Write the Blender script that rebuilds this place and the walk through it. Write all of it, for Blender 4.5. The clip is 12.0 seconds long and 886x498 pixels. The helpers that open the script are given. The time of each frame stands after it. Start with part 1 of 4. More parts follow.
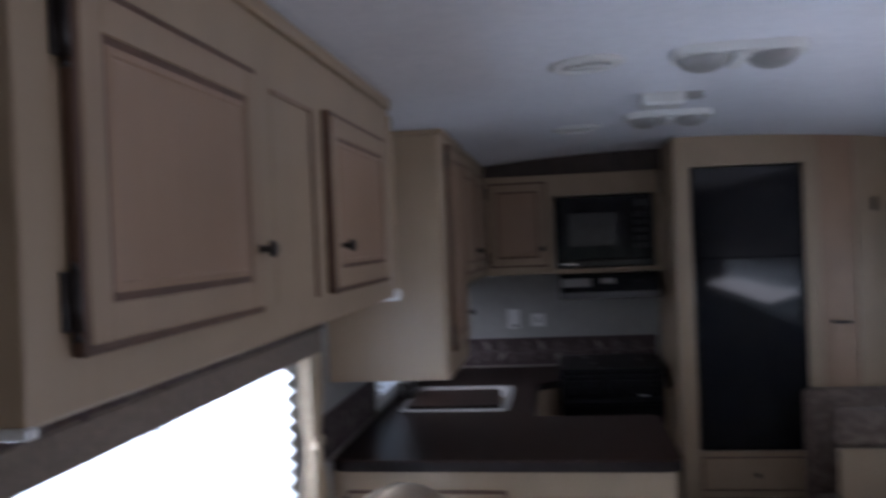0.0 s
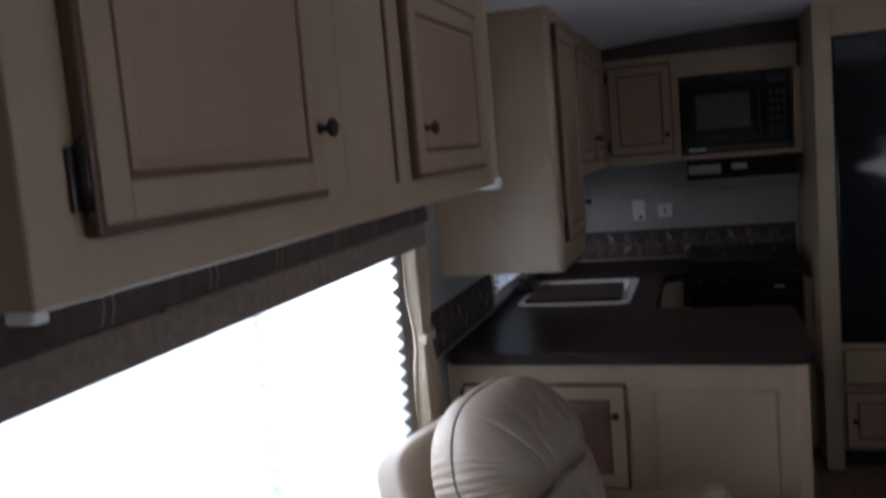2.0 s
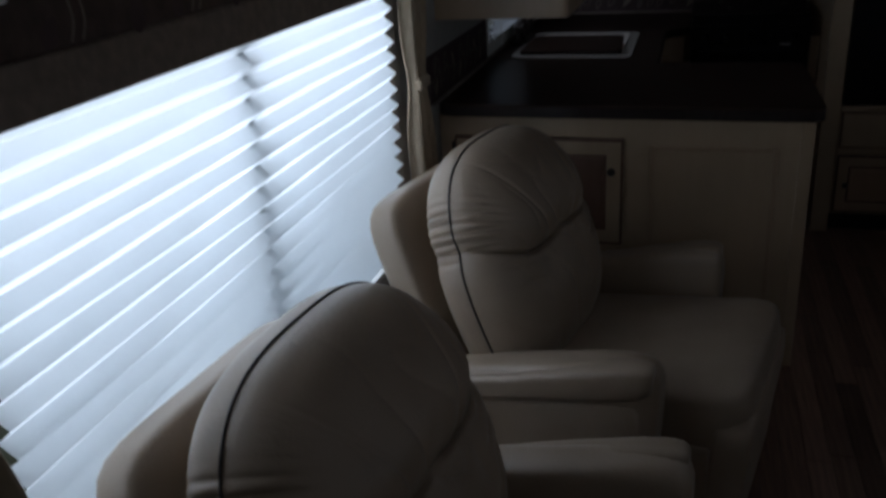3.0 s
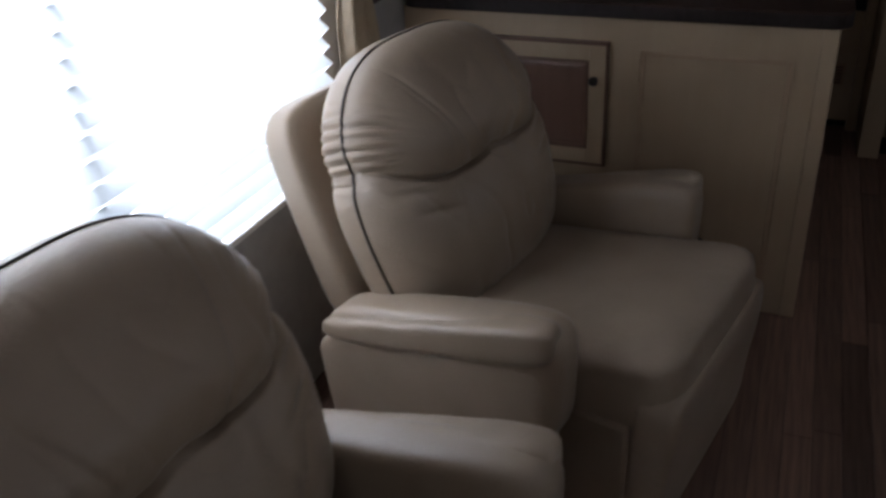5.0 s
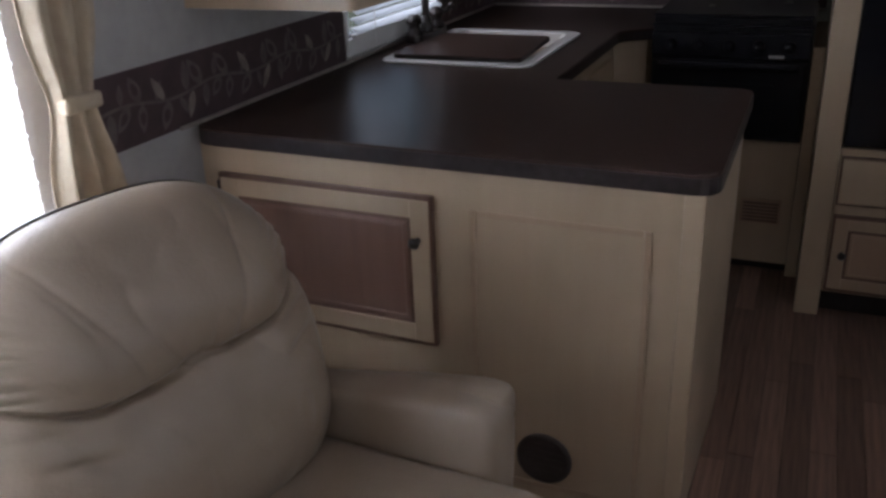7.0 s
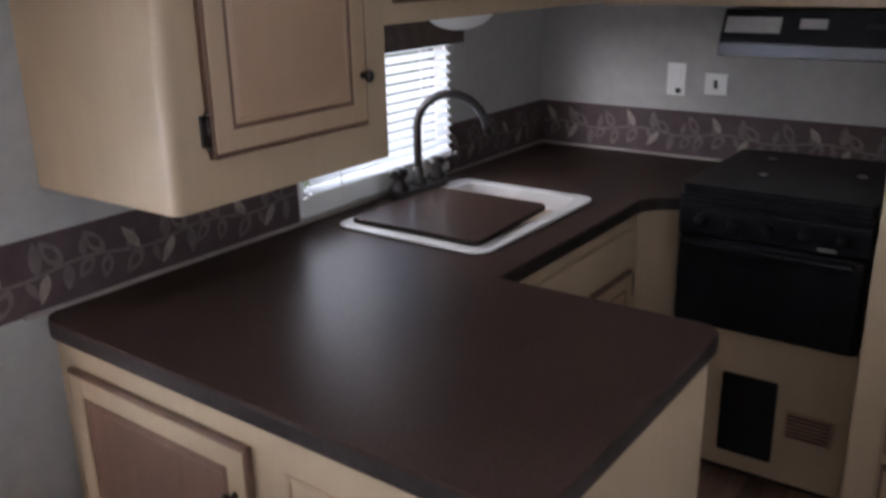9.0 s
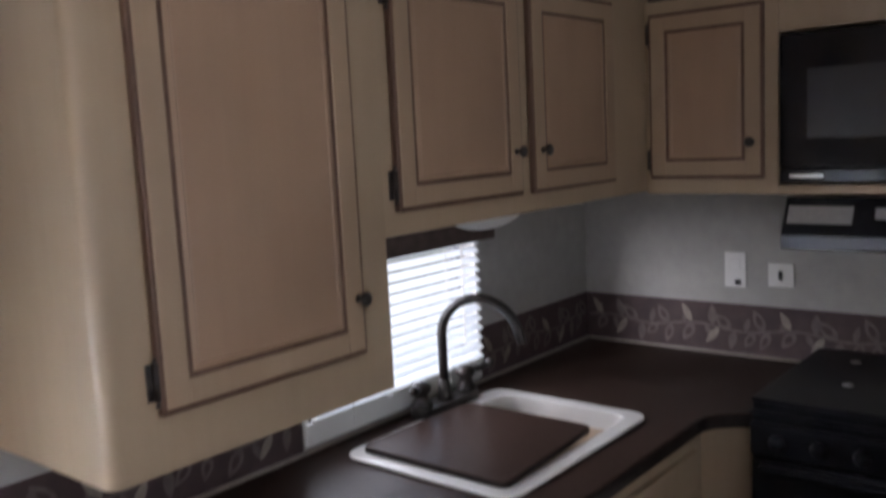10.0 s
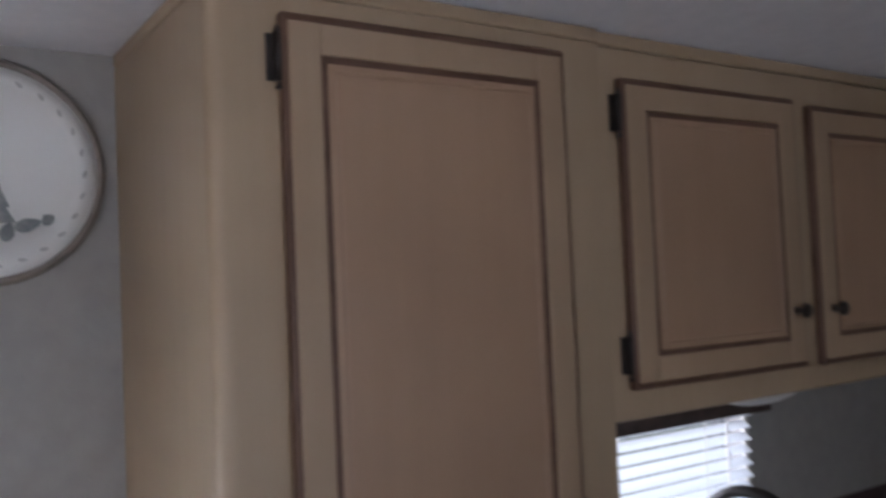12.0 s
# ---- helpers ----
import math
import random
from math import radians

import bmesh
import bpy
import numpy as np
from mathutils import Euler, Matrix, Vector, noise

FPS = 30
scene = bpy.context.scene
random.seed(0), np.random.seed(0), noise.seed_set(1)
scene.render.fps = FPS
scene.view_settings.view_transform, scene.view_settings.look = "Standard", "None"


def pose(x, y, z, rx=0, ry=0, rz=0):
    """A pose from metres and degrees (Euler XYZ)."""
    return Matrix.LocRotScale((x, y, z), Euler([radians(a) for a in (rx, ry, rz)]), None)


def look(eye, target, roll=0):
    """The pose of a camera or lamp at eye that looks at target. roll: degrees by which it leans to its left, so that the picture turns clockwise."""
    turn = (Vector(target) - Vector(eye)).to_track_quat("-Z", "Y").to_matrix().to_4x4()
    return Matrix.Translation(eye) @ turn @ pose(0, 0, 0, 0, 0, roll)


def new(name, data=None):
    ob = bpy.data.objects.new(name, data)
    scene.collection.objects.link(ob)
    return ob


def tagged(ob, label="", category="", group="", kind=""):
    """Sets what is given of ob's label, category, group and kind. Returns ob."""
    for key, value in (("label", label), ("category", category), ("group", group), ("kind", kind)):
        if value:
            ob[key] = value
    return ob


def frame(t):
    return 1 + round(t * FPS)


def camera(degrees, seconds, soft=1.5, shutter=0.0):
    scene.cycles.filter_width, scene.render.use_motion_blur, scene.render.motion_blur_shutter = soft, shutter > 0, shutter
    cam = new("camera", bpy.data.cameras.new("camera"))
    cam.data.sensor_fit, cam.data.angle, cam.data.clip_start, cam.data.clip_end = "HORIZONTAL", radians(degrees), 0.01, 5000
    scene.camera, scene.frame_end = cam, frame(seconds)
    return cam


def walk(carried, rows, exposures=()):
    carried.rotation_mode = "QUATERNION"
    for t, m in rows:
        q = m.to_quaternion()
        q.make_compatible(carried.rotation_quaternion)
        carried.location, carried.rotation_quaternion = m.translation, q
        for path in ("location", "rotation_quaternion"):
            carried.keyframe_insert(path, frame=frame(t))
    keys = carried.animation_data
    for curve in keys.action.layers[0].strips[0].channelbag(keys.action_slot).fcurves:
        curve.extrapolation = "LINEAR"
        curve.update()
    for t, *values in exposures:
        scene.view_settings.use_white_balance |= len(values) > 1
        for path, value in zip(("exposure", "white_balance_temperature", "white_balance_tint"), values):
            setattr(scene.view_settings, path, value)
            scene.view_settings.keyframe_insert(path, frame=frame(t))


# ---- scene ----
cam = camera(54.0, 12.0, soft=2.8, shutter=0.5)
PATH = [
    (0, (0.869, -0.306, 1.689), (0.597, 1.675, 1.67), -2.4),
    (0.5, (0.88, -0.245, 1.714), (0.233, 1.647, 1.777), -2.9),
    (1, (0.888, -0.22, 1.751), (0.259, 1.672, 1.918), -2.6),
    (1.5, (0.921, -0.228, 1.714), (0.277, 1.666, 1.742), -2.7),
    (2, (0.937, -0.186, 1.644), (0.353, 1.713, 1.417), -4.9),
    (2.5, (0.963, -0.2, 1.61), (0.365, 1.66, 1.182), -3.6),
    (3, (0.847, -0.093, 1.58), (0.316, 1.681, 0.824), -3.4),
    (5, (1.126, 0.357, 1.476), (0.435, 1.97, 0.518), -3.2),
    (5.5, (1.152, 0.575, 1.48), (0.574, 2.286, 0.62), -1.9),
    (6, (1.176, 0.774, 1.465), (0.626, 2.488, 0.594), -3.9),
    (6.5, (1.278, 0.954, 1.449), (0.636, 2.672, 0.652), -1.7),
    (7, (1.386, 1.092, 1.439), (0.649, 2.781, 0.66), -2.2),
    (8.8, (1.7, 1.782, 1.605), (0.645, 3.348, 0.946), -0.5),
    (9, (1.733, 1.846, 1.62), (0.623, 3.387, 0.993), -1.1),
    (9.5, (1.684, 2.014, 1.636), (0.425, 3.485, 1.135), -2.0),
    (10, (1.611, 2.18, 1.679), (0.35, 3.711, 1.422), -2.9),
    (10.5, (1.654, 2.315, 1.701), (0.25, 3.733, 1.57), -3.2),
    (11, (1.697, 2.435, 1.719), (0.135, 3.681, 1.629), -3.1),
    (11.5, (1.611, 2.492, 1.747), (-0.016, 3.652, 1.682), -2.0),
    (12, (1.424, 2.474, 1.713), (-0.246, 3.572, 1.79), -2.5),
]
walk(cam, [(t, look(eye, target, roll)) for t, eye, target, roll in PATH], [
    (0.0, 0.45, 6100, 12), (1.6, 0.95, 6400, 12), (2.0, 0.0, 6350, 11), (2.5, -1.45, 6300, 8), (3.0, -1.9, 6450, 6), (3.4, -1.8, 6450, 7),
    (4.8, -0.38, 6850, 11), (5.5, -0.38, 7050, 12), (6.5, 0.52, 6950, 12), (7.2, 0.95, 6700, 12), (8.8, 1.87, 6900, 12), (9.5, 1.75, 7050, 12),
    (11.0, 1.72, 6900, 12), (12.0, 1.5, 6650, 12)])

# ---------------------------------------------------------------- light
world = bpy.data.worlds.new("world")
scene.world = world
world.use_nodes = True
sky = world.node_tree.nodes.new("ShaderNodeTexSky")
sky.sky_type, sky.sun_disc = "NISHITA", False
sky.sun_elevation, sky.sun_rotation = radians(50), radians(120)
back = world.node_tree.nodes["Background"]
world.node_tree.links.new(sky.outputs[0], back.inputs[0])
back.inputs[1].default_value = 0.15
sun = new("sun", bpy.data.lights.new("sun", "SUN"))
sun.data.energy, sun.data.angle, sun.data.color = 0.5, radians(12), (1, 0.95, 0.88)
sun.matrix_world = look((-1, 0.5, 9), (0, 0, 0))


def window_lamp(eye, target, wide, high, watts, colour):
    lamp = new("window_light", bpy.data.lights.new("window_light", "AREA"))
    lamp.data.shape, lamp.data.size, lamp.data.size_y = "RECTANGLE", wide, high
    lamp.data.energy, lamp.data.color = watts, colour
    lamp.matrix_world = look(eye, target)
    return lamp


DAY = (0.83, 0.85, 1.0)
window_lamp((-0.55, 1.40, 1.62), (0, 1.40, 0.92), 2.4, 1.1, 165, DAY)
window_lamp((-0.4, 3.92, 1.42), (0, 3.92, 1.17), 0.9, 0.5, 3.4, DAY)
EAST = (0.88, 0.86, 0.97)
window_lamp((2.66, 0.95, 1.2), (1.3, 0.95, 1.3), 2.8, 0.6, 5, EAST)
# Added fill on the room side of the shade, aimed up to brighten the ceiling.
window_lamp((2.425, 0.95, 1.22), (2.1, 0.95, 2.25), 2.6, 0.36, 10.5, EAST)
window_lamp((2.66, 3.30, 1.27), (1.3, 3.30, 1.6), 1.2, 0.7, 4.4, EAST)
window_lamp((1.3, -1.96, 1.05), (1.3, 0, 2.1), 1.15, 0.45, 1.3, (1.0, 0.92, 0.88))

# ---------------------------------------------------------------- materials


def material(name, colour, rough=0.5, metal=0.0, second=None, scale=8.0, stretch=(1, 1, 1), mix=0.5, bump=0.0, bump_scale=60.0,
             coat=0.0, spread=0.0, stain=0.0):
    """Two scales of variation, grain stretched along an axis, relief, and a shift from piece to piece."""
    m = bpy.data.materials.new(name)
    m.use_nodes = True
    n, l = m.node_tree.nodes, m.node_tree.links
    b = n["Principled BSDF"]
    b.inputs["Roughness"].default_value, b.inputs["Metallic"].default_value = rough, metal
    b.inputs["Coat Weight"].default_value = coat
    co = n.new("ShaderNodeTexCoord")
    mp = n.new("ShaderNodeMapping")
    mp.inputs["Scale"].default_value = stretch
    l.new(co.outputs["Object"], mp.inputs[0])
    fine = n.new("ShaderNodeTexNoise")
    fine.inputs["Scale"].default_value, fine.inputs["Detail"].default_value = scale, 6
    l.new(mp.outputs[0], fine.inputs["Vector"])
    second = second or tuple(c * 0.8 for c in colour)
    mx = n.new("ShaderNodeMix")
    mx.data_type = "RGBA"
    mx.inputs[6].default_value, mx.inputs[7].default_value = (*colour, 1), (*second, 1)
    rg = n.new("ShaderNodeMapRange")
    rg.inputs[1].default_value, rg.inputs[2].default_value = 0.3, 0.7
    rg.inputs[4].default_value = mix * 2
    l.new(fine.outputs[0], rg.inputs[0])
    l.new(rg.outputs[0], mx.inputs[0])
    last = mx.outputs[2]
    if stain:
        broad = n.new("ShaderNodeTexNoise")
        broad.inputs["Scale"].default_value, broad.inputs["Detail"].default_value = 2.3, 3
        l.new(co.outputs["Object"], broad.inputs["Vector"])
        r2 = n.new("ShaderNodeMapRange")
        r2.inputs[1].default_value, r2.inputs[2].default_value = 0.35, 0.7
        r2.inputs[3].default_value, r2.inputs[4].default_value = 1.0, 1.0 - stain
        l.new(broad.outputs[0], r2.inputs[0])
        hs = n.new("ShaderNodeHueSaturation")
        l.new(r2.outputs[0], hs.inputs["Value"])
        l.new(last, hs.inputs["Color"])
        last = hs.outputs[0]
    if spread:
        info = n.new("ShaderNodeObjectInfo")
        r3 = n.new("ShaderNodeMapRange")
        r3.inputs[3].default_value, r3.inputs[4].default_value = 1 - spread, 1 + spread
        l.new(info.outputs["Random"], r3.inputs[0])
        h3 = n.new("ShaderNodeHueSaturation")
        l.new(r3.outputs[0], h3.inputs["Value"])
        l.new(last, h3.inputs["Color"])
        last = h3.outputs[0]
    l.new(last, b.inputs["Base Color"])
    if bump:
        tx = n.new("ShaderNodeTexNoise")
        tx.inputs["Scale"].default_value, tx.inputs["Detail"].default_value = bump_scale, 4
        l.new(mp.outputs[0], tx.inputs["Vector"])
        bp = n.new("ShaderNodeBump")
        bp.inputs["Strength"].default_value, bp.inputs["Distance"].default_value = bump, 0.004
        l.new(tx.outputs[0], bp.inputs["Height"])
        l.new(bp.outputs[0], b.inputs["Normal"])
    return m


GRAIN = (11, 11, 0.7)
wood = material("maple_veneer", (0.40, 0.295, 0.195), 0.42, second=(0.37, 0.268, 0.173), scale=4, stretch=GRAIN, mix=0.28, bump=0.03, bump_scale=30, stain=0.18)
door_wood = material("maple_stile", (0.38, 0.268, 0.176), 0.4, second=(0.34, 0.235, 0.15), scale=4, stretch=GRAIN, mix=0.28, bump=0.03, bump_scale=30, stain=0.18)
panel_wood = material("maple_panel", (0.370, 0.238, 0.154), 0.4, second=(0.335, 0.214, 0.137), scale=4, stretch=GRAIN, mix=0.28, bump=0.03, bump_scale=30, stain=0.2)
red_wood = material("cherry_panel", (0.165, 0.088, 0.060), 0.42, second=(0.14, 0.074, 0.05), scale=4, stretch=GRAIN, bump=0.05, stain=0.1)
glaze = material("brown_glaze", (0.090, 0.045, 0.028), 0.5, second=(0.15, 0.082, 0.052), scale=14, mix=0.4)
soft_glaze = material("thin_glaze", (0.29, 0.192, 0.13), 0.5, second=(0.20, 0.128, 0.087), scale=14, mix=0.4)
bronze = material("oiled_bronze", (0.013, 0.011, 0.011), 0.36, 0.1, second=(0.028, 0.020, 0.017), scale=40)
wallpaper = material("pale_wallpaper", (0.405, 0.395, 0.375), 0.75, second=(0.36, 0.35, 0.335), scale=22, mix=0.5, bump=0.15, bump_scale=90, stain=0.1)
ceiling_mat = material("ceiling_panel", (0.83, 0.84, 0.88), 0.6, second=(0.77, 0.785, 0.83), scale=30, mix=0.5, bump=0.12, bump_scale=160, stain=0.05)
laminate = material("brown_laminate", (0.040, 0.024, 0.019), 0.31, second=(0.058, 0.037, 0.030), scale=170, mix=0.5, bump=0.05, bump_scale=260)
laminate_edge = material("laminate_edge", (0.020, 0.014, 0.013), 0.5, second=(0.030, 0.022, 0.021), scale=60)
# near-black brown: the thin board and the shade over it in one colour
cove_shade_mat = material("cove_shade_board", (0.045, 0.030, 0.024), 0.6, second=(0.065, 0.045, 0.036), scale=12, bump=0.1)
porcelain = material("white_porcelain", (0.78, 0.77, 0.74), 0.22, second=(0.72, 0.71, 0.68), scale=6, mix=0.3)
plastic = material("white_plastic", (0.74, 0.74, 0.72), 0.4, second=(0.68, 0.68, 0.66), scale=10, mix=0.3)
lens_mat = material("frosted_lens", (0.33, 0.32, 0.31), 0.3, second=(0.28, 0.272, 0.265), scale=80, mix=0.5)
black_gloss = material("black_glass", (0.008, 0.008, 0.010), 0.06, second=(0.012, 0.012, 0.014), scale=4)
black_enamel = material("black_enamel", (0.009, 0.009, 0.011), 0.2, second=(0.014, 0.014, 0.016), scale=12)
black_iron = material("black_iron", (0.02, 0.02, 0.02), 0.55, scale=50, bump=0.2)
stove_black = material("stove_enamel", (0.007, 0.007, 0.009), 0.28, second=(0.011, 0.011, 0.013), scale=12)
stove_black.node_tree.nodes["Principled BSDF"].inputs["Specular IOR Level"].default_value = 0.12
vent_mat = material("grey_vent", (0.055, 0.042, 0.036), 0.5, scale=30)
# base grey lifted to stand for the room reflected in the microwave window
grey_glass = material("oven_window", (0.026, 0.026, 0.03), 0.22, scale=6)
steel = material("brushed_steel", (0.55, 0.55, 0.55), 0.3, 1.0, scale=20, stretch=(1, 20, 20))
dark_steel = material("dark_steel", (0.10, 0.10, 0.11), 0.35, 1.0, scale=20, stretch=(1, 20, 20))
vinyl = material("cream_vinyl", (0.31, 0.237, 0.174), 0.42, second=(0.275, 0.208, 0.150), scale=9, mix=0.5, bump=0.25, bump_scale=140, stain=0.08)
piping_mat = material("dark_piping", (0.03, 0.024, 0.02), 0.6, scale=30)
curtain_mat = material("tan_curtain", (0.44, 0.36, 0.26), 0.85, second=(0.39, 0.315, 0.225), scale=40, bump=0.3, bump_scale=220)
valance_mat = material("taupe_fabric", (0.25, 0.205, 0.17), 0.9, second=(0.19, 0.155, 0.13), scale=46, mix=0.6, bump=0.4, bump_scale=200)
valance_dark = material("brown_band", (0.060, 0.042, 0.038), 0.85, second=(0.10, 0.07, 0.06), scale=34, mix=0.5, bump=0.3, bump_scale=200)
laminate.node_tree.nodes["Principled BSDF"].inputs["Specular IOR Level"].default_value = 0.035
laminate_edge.node_tree.nodes["Principled BSDF"].inputs["Specular IOR Level"].default_value = 0.2
for m in (black_gloss, black_enamel):
    m.node_tree.nodes["Principled BSDF"].inputs["Specular IOR Level"].default_value = 0.3
border_mat = material("plum_brown_border", (0.048, 0.027, 0.030), 0.65, second=(0.070, 0.042, 0.043), scale=18, mix=0.5, bump=0.1)
leaf_mat = material("tan_leaf_print", (0.14, 0.112, 0.098), 0.6, second=(0.088, 0.068, 0.062), scale=30, mix=0.5)
leaf_pale = material("pale_leaf_print", (0.28, 0.24, 0.20), 0.6, second=(0.17, 0.14, 0.118), scale=30, mix=0.5)
strip_mat = material("counter_strip", (0.30, 0.265, 0.235), 0.5, scale=30)
plank_mat = material("plank_vinyl", (0.225, 0.132, 0.094), 0.42, second=(0.125, 0.072, 0.051), scale=5, stretch=(16, 0.9, 1), mix=0.55, bump=0.1, bump_scale=30, spread=0.45)
joint_mat = material("floor_joint", (0.03, 0.02, 0.016), 0.7, scale=20)
bench_mat = material("brown_pattern_fabric", (0.20, 0.145, 0.11), 0.9, second=(0.10, 0.07, 0.055), scale=28, mix=0.7, bump=0.3)
black_frame = material("dark_window_frame", (0.03, 0.03, 0.032), 0.5, scale=20)
rim_ink = material("rim_print", (0.52, 0.52, 0.51), 0.5, second=(0.42, 0.42, 0.41), scale=40)
tree_mat = material("plate_print", (0.16, 0.19, 0.20), 0.6, second=(0.30, 0.32, 0.32), scale=60, mix=0.6)


def translucent(name, colour, share):
    m = material(name, colour, 0.8, second=tuple(c * 0.96 for c in colour), scale=60, bump=0.1, bump_scale=300)
    n, l = m.node_tree.nodes, m.node_tree.links
    t = n.new("ShaderNodeBsdfTranslucent")
    t.inputs[0].default_value = (*colour, 1)
    mx = n.new("ShaderNodeMixShader")
    mx.inputs[0].default_value = share
    l.new(n["Principled BSDF"].outputs[0], mx.inputs[1])
    l.new(t.outputs[0], mx.inputs[2])
    l.new(mx.outputs[0], n["Material Output"].inputs[0])
    return m


shade_mat = translucent("pleated_paper", (0.84, 0.92, 0.96), 0.68)
slat_mat = translucent("white_slat", (0.80, 0.85, 0.90), 0.5)
dome_mat = translucent("white_dome", (0.82, 0.82, 0.80), 0.3)
glass = bpy.data.materials.new("clear_glass")
glass.use_nodes = True
glass.node_tree.nodes["Principled BSDF"].inputs["Transmission Weight"].default_value = 1.0
glass.node_tree.nodes["Principled BSDF"].inputs["Roughness"].default_value = 0.0
glass.node_tree.nodes["Principled BSDF"].inputs["IOR"].default_value = 1.1

# ---------------------------------------------------------------- mesh helpers


def box(bm, x0, x1, y0, y1, z0, z1, bevel=0.0, mat=0, segments=2):
    r = bmesh.ops.create_cube(bm, size=1.0, matrix=Matrix.Translation(((x0 + x1) / 2, (y0 + y1) / 2, (z0 + z1) / 2))
                              @ Matrix.Diagonal((x1 - x0, y1 - y0, z1 - z0, 1)))
    faces = {f for v in r["verts"] for f in v.link_faces}
    for f in faces:
        f.material_index = mat
    if bevel:
        bmesh.ops.bevel(bm, geom=list({e for v in r["verts"] for e in v.link_edges}), offset=bevel, segments=segments, profile=0.5, affect="EDGES")
    return bm


def cyl(bm, centre, r0, r1, depth, axis="z", n=24, mat=0):
    turn = {"z": Matrix(), "x": Matrix.Rotation(radians(90), 4, "Y"), "y": Matrix.Rotation(radians(-90), 4, "X")}[axis]
    r = bmesh.ops.create_cone(bm, cap_ends=True, segments=n, radius1=r0, radius2=r1, depth=depth, matrix=Matrix.Translation(centre) @ turn)
    for f in {f for v in r["verts"] for f in v.link_faces}:
        f.material_index = mat
    return bm


def lathe(bm, profile, m=Matrix(), n=24, capped=True):
    """Turns (radius, height) pairs about the z axis."""
    rings = [[bm.verts.new(m @ Vector((r * math.cos(2 * math.pi * k / n), r * math.sin(2 * math.pi * k / n), h))) for k in range(n)] for r, h in profile]
    for a, b in zip(rings, rings[1:]):
        for k in range(n):
            bm.faces.new((a[k], a[(k + 1) % n], b[(k + 1) % n], b[k]))
    if capped:
        bm.faces.new(rings[-1])
        bm.faces.new(list(reversed(rings[0])))
    return bm


def tube(bm, pts, r, n=12, closed=False):
    pts = [Vector(p) for p in pts]
    rings = []
    up = Vector((0.13, 0.31, 0.94)).normalized()
    for i, p in enumerate(pts):
        if closed:
            d = (pts[(i + 1) % len(pts)] - pts[i - 1]).normalized()
        else:
            d = (pts[min(i + 1, len(pts) - 1)] - pts[max(i - 1, 0)]).normalized()
        a = d.cross(up).normalized()
        up = a.cross(d).normalized()
        rings.append([bm.verts.new(p + (a * math.cos(t) + up * math.sin(t)) * r) for t in (2 * math.pi * k / n for k in range(n))])
    pairs = list(zip(rings, rings[1:])) + ([(rings[-1], rings[0])] if closed else [])
    for a, b in pairs:
        for k in range(n):
            bm.faces.new((a[k], a[(k + 1) % n], b[(k + 1) % n], b[k]))
    if not closed:
        bm.faces.new(list(reversed(rings[0])))
        bm.faces.new(rings[-1])
    return bm


def rounded(points, radius, n=5):
    out = []
    for i, p in enumerate(points):
        p, q, r = Vector(p), Vector(points[i - 1]), Vector(points[(i + 1) % len(points)])
        c = radius[i] if isinstance(radius, (list, tuple)) else radius
        if not c:
            out.append(p)
            continue
        a, b = p + (q - p).normalized() * c, p + (r - p).normalized() * c
        for k in range(n + 1):
            t = k / n
            out.append(a * (1 - t) ** 2 + p * 2 * t * (1 - t) + b * t * t)
    return out


def slab(outer, holes, z0, z1, mat_side=0, mat_top=0):
    bm = bmesh.new()
    loops = []
    for pts in (outer, *holes):
        vs = [bm.verts.new((p[0], p[1], z1)) for p in pts]
        loops += [bm.edges.new((vs[k], vs[(k + 1) % len(vs)])) for k in range(len(vs))]
    r = bmesh.ops.triangle_fill(bm, use_beauty=True, use_dissolve=False, edges=loops)
    faces = [f for f in r["geom"] if isinstance(f, bmesh.types.BMFace)]
    for f in faces:
        f.material_index = mat_top
    e = bmesh.ops.extrude_face_region(bm, geom=faces)
    bmesh.ops.translate(bm, vec=(0, 0, z0 - z1), verts=[v for v in e["geom"] if isinstance(v, bmesh.types.BMVert)])
    for f in bm.faces:
        f.normal_update()
        if abs(f.normal.z) < 0.5:
            f.material_index = mat_side
    return bm


def mesh_of(name, bm, mats, smooth=False):
    bmesh.ops.recalc_face_normals(bm, faces=bm.faces)
    me = bpy.data.meshes.new(name)
    bm.to_mesh(me)
    bm.free()
    for m in (mats if isinstance(mats, (list, tuple)) else [mats]):
        me.materials.append(m)
    if smooth:
        me.shade_smooth()
    return me


def part(name, bm, mats, parent, label="", smooth=False, at=None):
    ob = new(name, mesh_of(name, bm, mats, smooth))
    ob.parent = parent
    if at is not None:
        ob.matrix_local = at
    if label:
        tagged(ob, label)
    return ob


def thing(name, label, category, m=Matrix(), group="", kind=""):
    ob = new(name)
    ob.matrix_world = m
    return tagged(ob, label, category, group, kind)


def solid(name, bm, mats, label, category, m=Matrix(), group="", kind="", smooth=False):
    ob = new(name, mesh_of(name, bm, mats, smooth))
    ob.matrix_world = m
    return tagged(ob, label, category, group, kind)


FACE_Y = pose(0, 0, 0, 0, 0, -90)  # turns an out-facing +x front to face -y; its width then runs along +x

# ---------------------------------------------------------------- setting
CEIL = 2.095


def vault(x):
    """Height of the crowned ceiling: level over the window bay, arched over the aisle."""
    return 2.147 - 0.052 * (x - 1.42) ** 2 if x > 0.42 else CEIL


TOP = 2.16
XR, Y0, YB = 2.45, -1.8, 4.96
W_Y0, W_Y1, W_Z0, W_Z1 = 0.62, 2.28, 0.585, 1.42
K_Y0, K_Y1, K_Z0, K_Z1 = 3.565, 4.27, 0.955, 1.42

